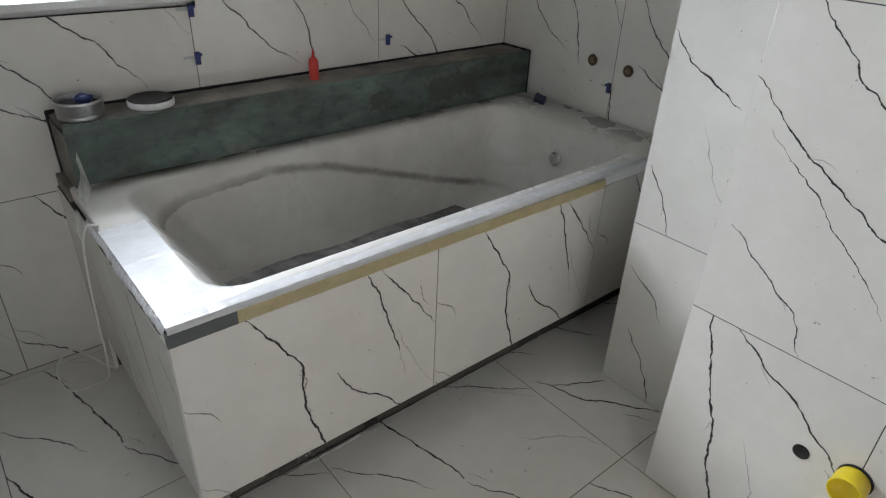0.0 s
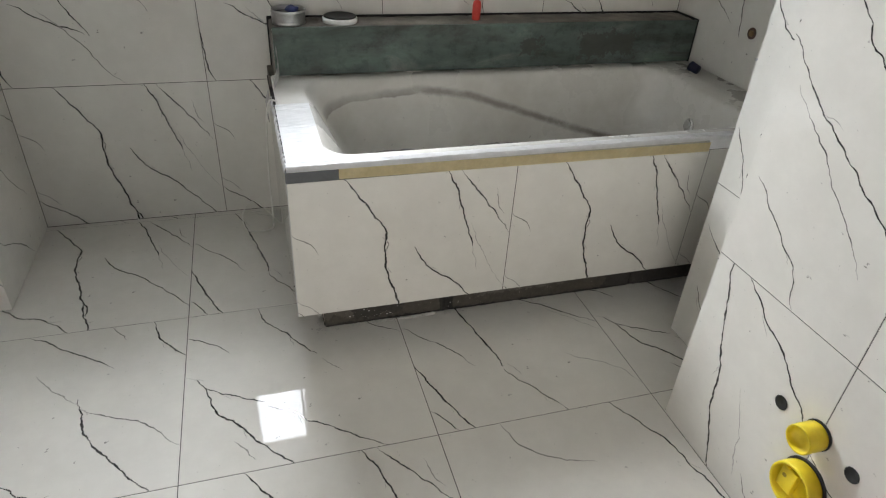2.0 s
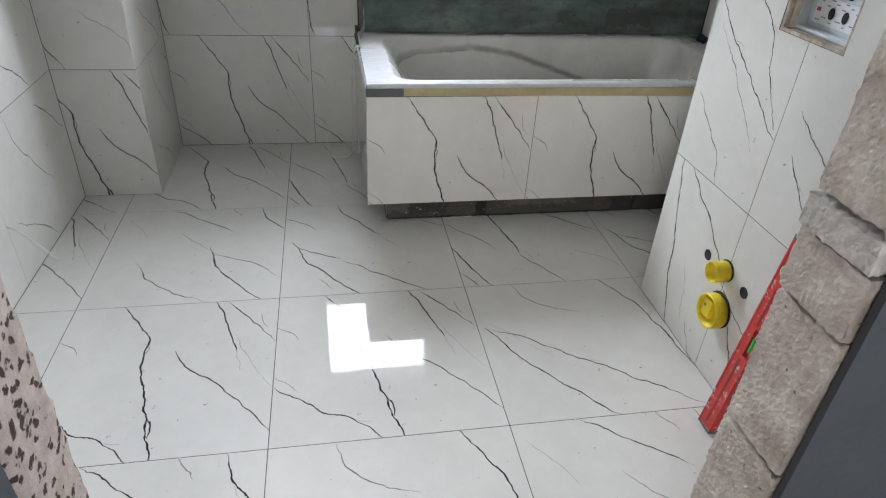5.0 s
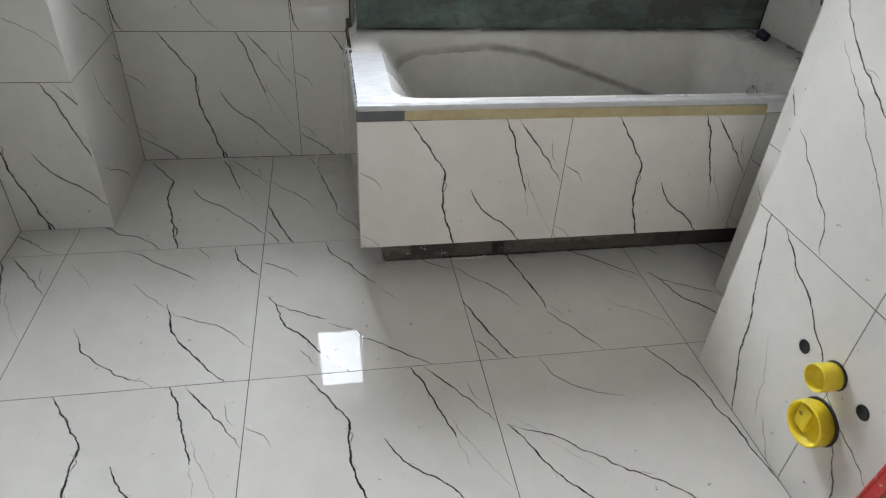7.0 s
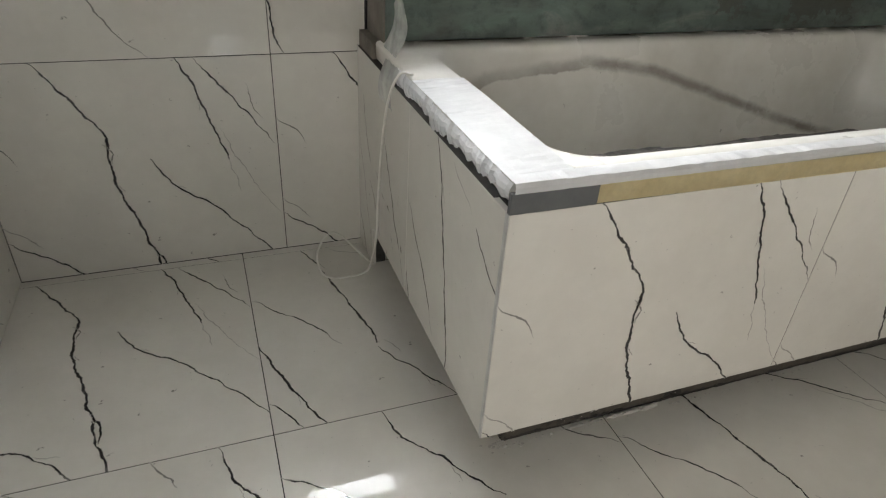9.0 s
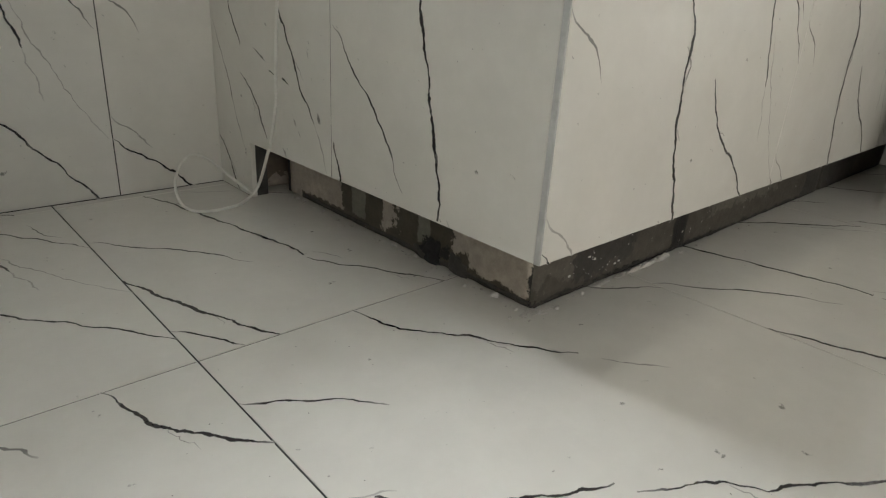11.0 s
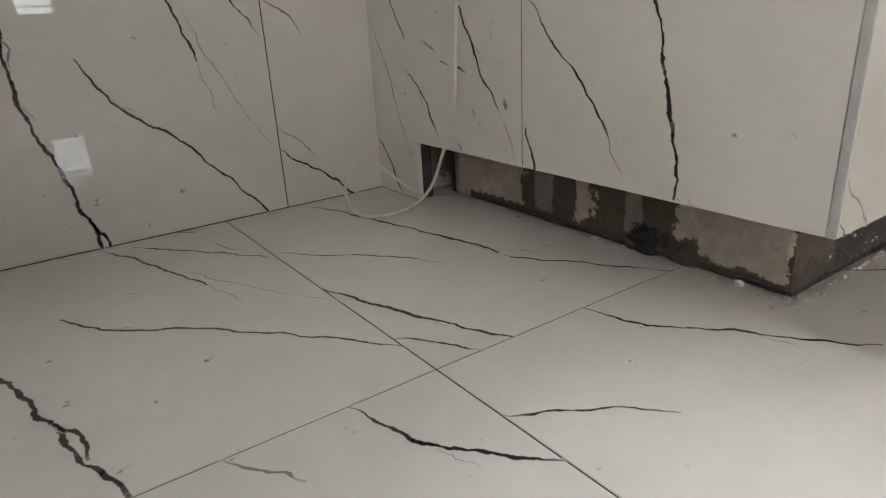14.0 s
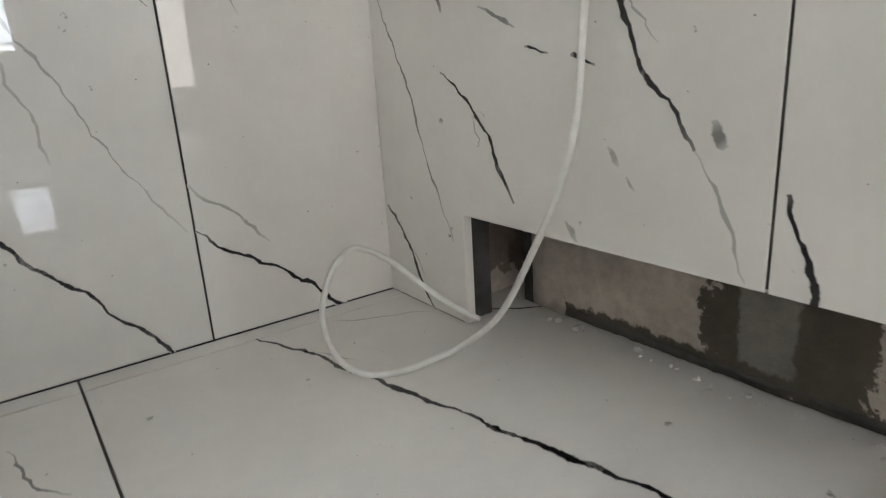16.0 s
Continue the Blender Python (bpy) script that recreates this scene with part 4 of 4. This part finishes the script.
def levelling_clip(m, tilt):
    clip = empty("levelling_clip", label="blue levelling clip with a clear tab stuck in a tile joint", category="clip", group="levelling clips")
    clip.matrix_world = m
    bm = bmesh.new()
    add_box(bm, -0.007, 0.007, -0.017, 0.017, 0.003, 0.012, 0.002)
    add_box(bm, -0.010, 0.010, 0.006, 0.014, 0.011, 0.018, 0.002)
    part("wedge", bm, M["blue"], clip)
    part("tab", box(-0.036, 0.014, -0.0015 + tilt, 0.006 + tilt, 0.0005, 0.0028, 0.0005), M["clip_clear"], clip, "clear plastic tab")
    return clip


BACK = frame_of((0, YW, 0), (1, 0, 0), (0, 0, 1))
ENDW = frame_of((XE, 0, 0), (0, -1, 0), (0, 0, 1))
first = levelling_clip(BACK @ Matrix.Translation((0.716, 0.793, 0)), 0.0)
copy_thing(first, BACK @ Matrix.Translation((0.716, 0.917, 0)))
copy_thing(first, BACK @ Matrix.Translation((1.345, 0.778, 0)))
copy_thing(first, ENDW @ Matrix.Translation((-0.110, 0.660, 0)))

# capped water outlets in the end wall
M["rust"] = surface("rusty_collar", (0.05, 0.032, 0.024), (0.13, 0.075, 0.05), 60, 0.8, 150)
M["brass"] = surface("dull_brass", (0.20, 0.12, 0.06), (0.34, 0.22, 0.11), 40, 0.5, 120, metal=0.6)
for u, v in ((-0.196, 0.734), (-0.050, 0.728)):
    outlet = empty("water_outlet", label="capped brass water outlet set in the tiled wall", category="outlet", group="water outlets")
    outlet.matrix_world = ENDW @ Matrix.Translation((u, v, 0))
    part("collar", lathe([(0.0, 0.0), (0.019, 0.0), (0.019, 0.003), (0.015, 0.004), (0.013, 0.0012), (0.0, 0.0012)], 24), M["rust"], outlet, smooth=True)
    part("cap", lathe([(0.0, 0.001), (0.0105, 0.001), (0.0105, 0.006), (0.008, 0.008), (0.0, 0.008)], 6), M["brass"], outlet, "brass cap")

# ---- toilet connections in the boxed-in wall ----
M["yellow"] = surface("yellow_plastic", (0.74, 0.57, 0.012), (0.84, 0.66, 0.03), 8, 0.38, 60)
M["yellow_dark"] = plain("hole_dark_yellow", (0.30, 0.21, 0.02), 0.6)
BOX = frame_of((XB, 0, 0), (0, -1, 0), (0, 0, 1))


def pipe_cap(r, out, floor_at, u, v, label, deep=True):
    cap = empty("yellow_plug", label=label, category="plug", group="yellow pipe plugs")
    cap.matrix_world = BOX @ Matrix.Translation((u, v, 0))
    part("cup", lathe([(r * 0.97, 0.0005), (r * 0.97, 0.006), (r, 0.008), (r, out - 0.003), (r * 0.98, out), (r * 0.90, out), (r * 0.88, out - 0.003), (r * 0.86, floor_at + 0.001), (0.0, floor_at)], 36), M["yellow"], cap, smooth=True)
    if deep:
        # half the cup is closed by a web with a hole in it
        bm = bmesh.new()
        add_box(bm, -r * 0.70, r * 0.05, -r * 0.56, r * 0.56, floor_at + 0.0005, out - 0.008, 0.003)
        part("web", bm, M["yellow"], cap)
        # flat disc, its dark colour standing for the shade inside a hole
        part("hole", lathe([(0.0, out - 0.0078), (0.005, out - 0.0078), (0.005, out - 0.0073), (0.0, out - 0.0075)], 12, Matrix.Translation((-r * 0.45, r * 0.12, 0))), M["yellow_dark"], cap, "brown disc for the dark inside of a punched hole")
    # black ring stands for the shaded gap between pipe and tile
    part("gap_ring", lathe([(0.0, 0.0003), (r * 1.05, 0.0003), (r * 1.05, 0.003), (r * 1.0, 0.004), (r * 0.95, 0.003)], 36, Matrix.Translation((r * 0.03, r * 0.07, 0))), M["black_lid"], cap, "black ring for the dark gap round the pipe", smooth=True)


pipe_cap(0.029, 0.046, 0.027, 1.036, 0.327, "small yellow plastic cap on the flush pipe", deep=False)
pipe_cap(0.049, 0.036, 0.014, 1.056, 0.212, "large yellow plastic cap on the waste pipe")
for u in (0.944, 1.122):
    hole = empty("bolt_hole", label="black sleeved bolt hole for a wall-hung toilet", category="bolt hole", group="bolt holes")
    hole.matrix_world = BOX @ Matrix.Translation((u, 0.319, 0))
    part("sleeve", lathe([(0.0, 0.0002), (0.0155, 0.0002), (0.0155, 0.0012), (0.0125, 0.0016), (0.0115, 0.0005), (0.0, 0.0005)], 24), M["black_gap"], hole, smooth=True)

# flush plate opening
M["foam"] = surface("raw_board_edge", (0.26, 0.20, 0.15), (0.55, 0.50, 0.42), 30, 0.9, 120, bump_size=0.002)
M["cistern"] = surface("grey_blue_plastic", (0.54, 0.59, 0.60), (0.64, 0.69, 0.70), 8, 0.4, 60)
M["strip_pale"] = surface("pale_foam", (0.52, 0.45, 0.34), (0.66, 0.59, 0.47), 40, 0.9, 120, bump_size=0.001)
M["label"] = plain("white_label", (0.84, 0.84, 0.86), 0.5)
M["ink"] = plain("grey_print", (0.22, 0.22, 0.25), 0.6)
M["ink_red"] = plain("red_print", (0.55, 0.10, 0.09), 0.6)
niche = empty("flush_plate_opening", label="open flush plate recess with grey cistern cover and printed label", category="recess")
niche.matrix_world = BOX @ Matrix.Translation((0.932, 0.925, 0))
NW, NH = 0.213, 0.15
bm = bmesh.new()
add_box(bm, 0.0003, 0.010, 0.0003, NH - 0.001, -0.05, -0.0015, 0.001)
add_box(bm, NW - 0.006, NW - 0.0003, 0.0003, NH - 0.001, -0.05, -0.0015, 0.001)
add_box(bm, 0.010, NW - 0.006, 0.0003, 0.008, -0.05, -0.0015, 0.001)
part("board_edge", bm, M["foam"], niche, "raw beige board edges")
bm = bmesh.new()
add_box(bm, 0.011, NW - 0.007, 0.009, NH - 0.001, -0.056, -0.050, 0.001)
add_box(bm, 0.011, 0.019, 0.009, NH - 0.001, -0.050, -0.026, 0.002)
add_box(bm, 0.019, NW - 0.007, 0.009, 0.017, -0.050, -0.026, 0.002)
part("cover_plate", bm, M["cistern"], niche)
part("label", box(0.034, NW - 0.020, 0.028, 0.082, -0.0495, -0.047, 0.0004), M["label"], niche, "white printed label")
rnd = random.Random(2)
for k in range(14):
    x, y = 0.040 + 0.0088 * k + rnd.uniform(0, 0.002), (0.034, 0.073, 0.041, 0.066, 0.078)[k % 5]
    part("print_bar", box(x, x + rnd.uniform(0.006, 0.016), y, y + 0.0022, -0.0468, -0.0463), M["ink"], niche)
part("edge_strip", box(0.0105, 0.0185, 0.0085, NH - 0.002, -0.0255, -0.012, 0.0012), M["strip_pale"], niche, "pale beige foam strip along the edge")
part("print_mark", box(0.040, 0.052, 0.052, 0.060, -0.0468, -0.0463), M["ink_red"], niche, "red printed mark")
for x in (0.088, 0.130):
    part("button_hole", lathe([(0.0, 0.0), (0.0095, 0.0), (0.0095, 0.002), (0.008, 0.0022), (0.0, 0.0008)], 20, Matrix.Translation((x, 0.054, -0.0468)) @ Matrix.Diagonal((0.85, 1.25, 1, 1))), M["black_gap"], niche, smooth=True)
part("valve_opening", lathe([(0.0, 0.0), (0.012, 0.0), (0.012, 0.003), (0.0105, 0.0034), (0.0, 0.001)], 24, Matrix.Translation((0.125, 0.108, -0.0497)) @ Matrix.Diagonal((1.0, 1.7, 1, 1))), M["black_gap"], niche, smooth=True)
part("valve", lathe([(0.0, 0.0), (0.0075, 0.0), (0.0075, 0.010), (0.0045, 0.011), (0.004, 0.006), (0.0, 0.006)], 18, Matrix.Translation((0.127, 0.116, -0.0487))), M["brass"], niche, "brass valve", smooth=True)
for x, y in ((0.050, 0.118), (0.176, 0.112), (0.040, 0.092)):
    part("clip", box(x, x + 0.007, y, y + 0.018, -0.0495, -0.042, 0.001), M["black_lid"], niche)

# ---- spirit level leaning on the boxed-in wall ----
M["level_red"] = surface("scuffed_red_paint", (0.50, 0.028, 0.022), (0.62, 0.045, 0.035), 10, 0.42, 60)
n_, l_, p_ = M["level_red"].node_tree.nodes, M["level_red"].node_tree.links, M["level_red"].node_tree.nodes["Principled BSDF"]
worn = ramp(n_, l_, noise_tex(n_, l_, coords(n_, l_), 38, 6, 0.75), (0.54, (0.0,)), (0.59, (1.0,)))
few_ = ramp(n_, l_, noise_tex(n_, l_, coords(n_, l_), 9, 3, 0.6), (0.42, (0.0,)), (0.52, (1.0,)))
old = p_.inputs["Base Color"].links[0].from_socket
l_.new(mix(n_, l_, mix(n_, l_, 1.0, worn, few_, "MULTIPLY"), old, (0.56, 0.50, 0.46)), p_.inputs["Base Color"])
M["groove"] = plain("groove_shade_red", (0.30, 0.02, 0.018), 0.5)
M["vial"] = plain("yellow_green_vial", (0.34, 0.52, 0.10), 0.2)
M["vial_green"] = plain("green_vial", (0.05, 0.42, 0.06), 0.2)
level = empty("spirit_level", label="scuffed red spirit level with green vials leaning on the tiled wall", category="spirit level")
LEAN = math.degrees(math.asin(0.066 / 0.57))
level.matrix_world = pose(1.110, -1.268, 0.003, 0, LEAN, 0)
bm = bmesh.new()
add_box(bm, -0.009, 0.009, -0.0245, 0.0245, 0.006, 0.245, 0.0015)
add_box(bm, -0.009, 0.009, -0.002, 0.0245, 0.245, 0.325, 0.0015)
add_box(bm, -0.009, 0.009, -0.0245, -0.021, 0.245, 0.325, 0.001)
add_box(bm, -0.009, 0.009, -0.0245, 0.0245, 0.325, 0.558, 0.0015)
for y0, y1 in ((-0.0255, -0.0195), (0.0195, 0.0255)):
    add_box(bm, -0.0102, 0.0105, y0, y1, 0.006, 0.558, 0.001)
part("body", bm, M["level_red"], level)
# flat strips, darker red to stand for shade in a recessed groove
for z0, z1 in ((0.02, 0.235), (0.335, 0.44)):
    part("groove", box(-0.0096, -0.0085, -0.004, 0.004, z0, z1, 0.0003), M["groove"], level, "darker red strip for the shade in a groove")
part("vial", lathe([(0.0, -0.02), (0.007, -0.02), (0.0075, -0.018), (0.0075, 0.018), (0.007, 0.02), (0.0, 0.02)], 16, Matrix.Translation((-0.002, -0.0115, 0.285))), M["vial_green"], level, "bright green bubble vial", smooth=True)
vial = part("vial", lathe([(0.0, 0.0), (0.0165, 0.0), (0.0165, 0.0015), (0.013, 0.002), (0.012, 0.0008), (0.0, 0.0008)], 24, Matrix.Translation((-0.0092, 0.0, 0.485)) @ pose(0, 0, 0, 0, -90, 0)), M["clip_clear"], level, "round vial with a clear rim", smooth=True)
part("bubble_tube", lathe([(0.0, -0.010), (0.0045, -0.010), (0.005, -0.008), (0.005, 0.008), (0.0045, 0.010), (0.0, 0.010)], 14, Matrix.Translation((-0.0105, 0.0, 0.485)) @ pose(0, 0, 0, 90, 0, 0)), M["vial"], vial, "yellow-green bubble tube", smooth=True)
part("hang_hole", lathe([(0.0, 0.0), (0.0045, 0.0), (0.0045, 0.0012), (0.0, 0.0006)], 14, Matrix.Translation((-0.0092, 0.0, 0.537)) @ pose(0, 0, 0, 0, -90, 0)), M["black_gap"], level)
for z0, z1 in ((0.0, 0.0065), (0.5575, 0.571)):
    part("end_cap", box(-0.0108, 0.0112, -0.026, 0.026, z0, z1, 0.0015), M["grey_cap"], level, "dark plastic end cap")

# ---- door jambs ----
def make_block():
    m, n, l, p = material("dusty_concrete_block")
    vec = coords(n, l)
    big = noise_tex(n, l, vec, 10, 6, 0.6)
    fine = noise_tex(n, l, vec, 70, 6, 0.75)
    tone = ramp(n, l, big, (0.34, (0.39, 0.33, 0.275)), (0.48, (0.51, 0.445, 0.38)), (0.64, (0.63, 0.57, 0.505)))
    pits = n.new("ShaderNodeTexVoronoi")
    pits.inputs["Scale"].default_value = 55
    l.new(vec, pits.inputs["Vector"])
    hole = ramp(n, l, pits.outputs["Distance"], (0.10, (0.35,)), (0.2, (1.0,)))
    sparse = ramp(n, l, noise_tex(n, l, vec, 18, 2), (0.5, (0.0,)), (0.6, (1.0,)))
    c = mix(n, l, sparse, tone, mix(n, l, 1.0, tone, hole, "MULTIPLY"))
    l.new(mix(n, l, 0.4, c, ramp(n, l, fine, (0.32, (0.55,)), (0.50, (1.0,))), "MULTIPLY"), p.inputs["Base Color"])
    p.inputs["Roughness"].default_value = 0.95
    bump(n, l, fine, 1.0, 0.004, p)
    return m


def make_pitted():
    m, n, l, p = material("pitted_pink_grey_render")
    vec = coords(n, l)
    cells = n.new("ShaderNodeTexVoronoi")
    cells.inputs["Scale"].default_value = 58
    wob = n.new("ShaderNodeMix"); wob.data_type, wob.blend_type = "RGBA", "ADD"
    wob.inputs[0].default_value = 0.022
    l.new(vec, wob.inputs[6])
    stir = n.new("ShaderNodeTexNoise"); stir.inputs["Scale"].default_value = 70
    l.new(vec, stir.inputs["Vector"])
    l.new(stir.outputs["Color"], wob.inputs[7])
    l.new(wob.outputs[2], cells.inputs["Vector"])
    hole = ramp(n, l, cells.outputs["Distance"], (0.30, (0.0,)), (0.42, (1.0,)))
    big = noise_tex(n, l, vec, 30, 5, 0.7)
    tone = ramp(n, l, big, (0.35, (0.36, 0.28, 0.235)), (0.65, (0.50, 0.41, 0.355)))
    many = ramp(n, l, noise_tex(n, l, vec, 40, 3), (0.30, (1.0,)), (0.40, (0.0,)))
    l.new(mix(n, l, many, mix(n, l, 1.0, tone, mix(n, l, hole, (0.10, 0.08, 0.07), (1.0, 1.0, 1.0)), "MULTIPLY"), tone), p.inputs["Base Color"])
    p.inputs["Roughness"].default_value = 0.95
    bump(n, l, big, 1.0, 0.008, p)
    return m


M["block"] = make_block()
M["mortar_grey"] = surface("pale_grey_mortar", (0.44, 0.405, 0.365), (0.62, 0.585, 0.54), 24, 0.95, 110, bump_size=0.004)
M["pitted"] = make_pitted()
jamb = empty("door_jamb", (XK, YO, 0), "rough door jamb of bare concrete blocks", "door jamb", kind="structure")
courses = [0.0, 0.218, 0.476, 0.734, 0.838, 0.888, 1.146, 1.404, 1.662, 1.920, 2.11]
rnd = random.Random(11)
for k, (z0, z1) in enumerate(zip(courses, courses[1:])):
    pale = k == 4
    s = -0.020 if pale else rnd.uniform(-0.014, -0.006)
    rough_block("mortar_course" if pale else "block", s, 0.255, 0.013, 0.151, z0 + (0.0 if pale else 0.0008), z1 - (0.0 if pale else 0.0008), 0.0070, 0.0050, M["mortar_grey"] if pale else M["block"], jamb, k * 13, 0.001, smooth=False)
part("mortar", box(0.016, 0.25, 0.018, 0.14, 0, 2.1), M["screed"], jamb, "dark recessed mortar")
jamb = empty("door_jamb", (XJ - 0.2, YO, 0), "rough door jamb of pitted pinkish render", "door jamb", kind="structure")
rough_block("render_face", 0.0, 0.198, 0.013, 0.151, 0.0, 2.1, 0.004, 0.016, M["pitted"], jamb, 3, 0.006)
# edge of the wall tiles' bed beside the jamb, rounded white drops of adhesive
M["white_cable"] = surface("white_cable_sheath", (0.60, 0.59, 0.54), (0.70, 0.69, 0.65), 14, 0.5, 120)

# ---- cables ----
cable = tube([(0.318, 0.24, 0.5615), (0.300, 0.262, 0.556), (0.288, 0.29, 0.50), (0.282, 0.312, 0.40), (0.277, 0.322, 0.267), (0.277, 0.328, 0.202), (0.277, 0.343, 0.154), (0.277, 0.365, 0.111), (0.276, 0.405, 0.046), (0.262, 0.438, 0.012),
              (0.238, 0.448, 0.0035), (0.211, 0.448, 0.003), (0.184, 0.464, 0.003), (0.173, 0.490, 0.012), (0.172, 0.508, 0.040), (0.186, 0.518, 0.068), (0.206, 0.524, 0.085), (0.221, 0.525, 0.0865), (0.242, 0.515, 0.074), (0.268, 0.500, 0.046), (0.290, 0.486, 0.024), (0.309, 0.474, 0.010)], 0.0026, 10)
tagged(part("cable", cable, M["white_cable"], smooth=True), "thin white cable hanging off the tub, looped on the floor", "cable")
tail = tube([(XL - 0.01, -0.450, 0.215), (-0.74, -0.480, 0.212), (-0.67, -0.54, 0.198), (-0.603, -0.594, 0.178)], 0.0035, 10)
tagged(part("cable_tail", tail, M["white_cable"], smooth=True), "white cable end sticking out of the tiled wall", "cable")

# ---- crumbs ----
rnd = random.Random(21)
bm = bmesh.new()
for k in range(150):
    if k < 110:
        t = rnd.random()
        side = k % 2
        x, y = (0.374 - abs(rnd.gauss(0, 0.006)), -0.14 + 0.60 * t) if side else (0.385 + 0.75 * t * t, -0.144 - abs(rnd.gauss(0, 0.006)))
        s = rnd.choice((0.0009, 0.0012, 0.0016, 0.0022, 0.003))
    else:
        x, y, s = rnd.uniform(-0.7, 1.1), rnd.uniform(-1.5, 0.55), rnd.uniform(0.0008, 0.0020)
        if x > 0.29 and y > -0.22:
            continue
    add_crumb(bm, (x, y, s * 0.5), s, (1.4, 0.9, 0.7), rnd)
for y, s in ((-0.080, 0.0060), (0.142, 0.0045), (0.088, 0.0048), (0.412, 0.0036), (-0.055, 0.003), (0.350, 0.003)):
    add_crumb(bm, (0.375, y, s * 0.55), s, (0.8, 1.3, 0.85), rnd)
for k in range(26):
    add_crumb(bm, (0.378 + rnd.gauss(0, 0.012), -0.142 + rnd.gauss(0, 0.008), 0.001), rnd.uniform(0.001, 0.003), (1.2, 1.0, 0.6), rnd)
tagged(part("mortar_crumbs", bm, M["mortar"]), "pale mortar crumbs along the tub base and on the floor", "crumbs", kind="stuff")
bm = bmesh.new()
for k in range(60):
    t = rnd.random()
    s = rnd.uniform(0.002, 0.006) * (0.35 + 1.0 * t)
    add_crumb(bm, (0.49 + 0.22 * t, -0.1405 - rnd.uniform(0, 0.004), s * 0.3), s, (2.0, 0.55, 0.7), rnd, 2)
tagged(part("mortar_smear", bm, M["mortar"], smooth=True), "smear of pale mortar at the foot of the tub base", "mortar", kind="stuff")
bm = bmesh.new()
for k in range(26):
    add_crumb(bm, (rnd.gauss(0.515, 0.034), -0.1372, 0.034 + rnd.gauss(0, 0.014)), rnd.choice((0.0005, 0.0007, 0.0009, 0.0018)), (1.8, 0.35, 1.0), rnd)
tagged(part("adhesive_flecks", bm, M["mortar"], base, "pale flecks of adhesive on the block"), kind="stuff")

# ---- laying the tiles ----
WALLV = [0.0, 0.502, 1.102, 1.702, 2.302, ZC]


def rows_of(low, high):
    """Prints for a wall: one for the cut bottom row, the given ones in turn above."""
    return lambda i, j: (low[i % len(low)], 0, "l", "t") if j == 0 else (high[(i + j - 1) % len(high)], 0 if j % 2 else 2, "l", "b")


FLOOR = {(1, 3): "a", (2, 3): "c", (1, 2): "b", (2, 2): "e", (3, 2): "c", (1, 1): "a", (2, 1): "a", (3, 1): "d", (1, 0): "b", (2, 0): "d", (3, 0): "b", (4, 2): "e", (4, 1): "a", (0, 3): "d", (0, 2): "a", (0, 1): "c"}
lay_tiles(floor, Matrix(), [XL, -0.6, 0.0, 0.6, 1.2, 1.8, XE], [YI, -1.2, -0.6, 0.0, 0.6, YW], "floor", lambda i, j: (FLOOR.get((i, j), "b"), 0, "r" if i == 0 else "l", "t" if j == 0 else "b"))
lay_tiles(wall_back, BACK, [XP, 0.113, 0.713, 1.313, XE], WALLV, "wall", rows_of("aaaa", "uuvu"), holes=[(WX0 - 0.04, WX1 + 0.04, WZ0 - 0.03, WZ1 + 0.04)])
lay_tiles(wall_left, frame_of((XL, 0, 0), (0, 1, 0), (0, 0, 1)), [YI, -1.055, -0.455, YP], WALLV, "wall", rows_of("all", "mum"))
lay_tiles(pier, frame_of((0, YP, 0), (1, 0, 0), (0, 0, 1)), [XL, XP], WALLV, "wall", lambda i, j: ("a", 0, 0.35, "t") if j == 0 else ("c", 0, 0.5, "b"))
lay_tiles(pier, frame_of((XP, 0, 0), (0, 1, 0), (0, 0, 1)), [YP, YW], WALLV, "wall", rows_of("l", "mu"))
lay_tiles(wall_box, BOX, [-YB, 1.04, -YI], WALLV, "wall", lambda i, j: (("h" if j == 0 else "g"), 0, 0.0 if i == 0 else 0.625, "t" if j == 0 else "b"), holes=[(0.932, 1.145, 0.925, 1.075)])
lay_tiles(wall_box, frame_of((0, YB, 0), (-1, 0, 0), (0, 0, 1)), [-XR, -XB], WALLV, "wall", rows_of("b", "u"))
lay_tiles(wall_wing, frame_of((XR, 0, 0), (0, -1, 0), (0, 0, 1)), [-YR, -YB], WALLV, "wall", rows_of("x", "w"))
lay_tiles(wall_wing, frame_of((0, YR, 0), (-1, 0, 0), (0, 0, 1)), [-XE, -XR], WALLV, "wall", rows_of("a", "u"))
lay_tiles(wall_end, ENDW, [-YW, -0.105, -YR], WALLV, "wall", rows_of("a", "vu"))
lay_tiles(surround, frame_of((0, TY, 0), (1, 0, 0), (0, 0, 1)), [TX, TX + 0.6, TX + 1.2, XE], [0.105, 0.5155], "wall", lambda i, j: ("a", 0, "l", "t"))
SIDE = frame_of((TX, 0, 0), (0, -1, 0), (0, 0, 1))
lay_tiles(surround, SIDE, [-YW, -0.218, -TY - 0.0096], [0.0, 0.5155], "wall", lambda i, j: ("s" if i == 0 else "c", 0, "r" if i == 0 else -0.012, "t"), holes=[(-0.489, 1.0, -0.1, 0.105)])
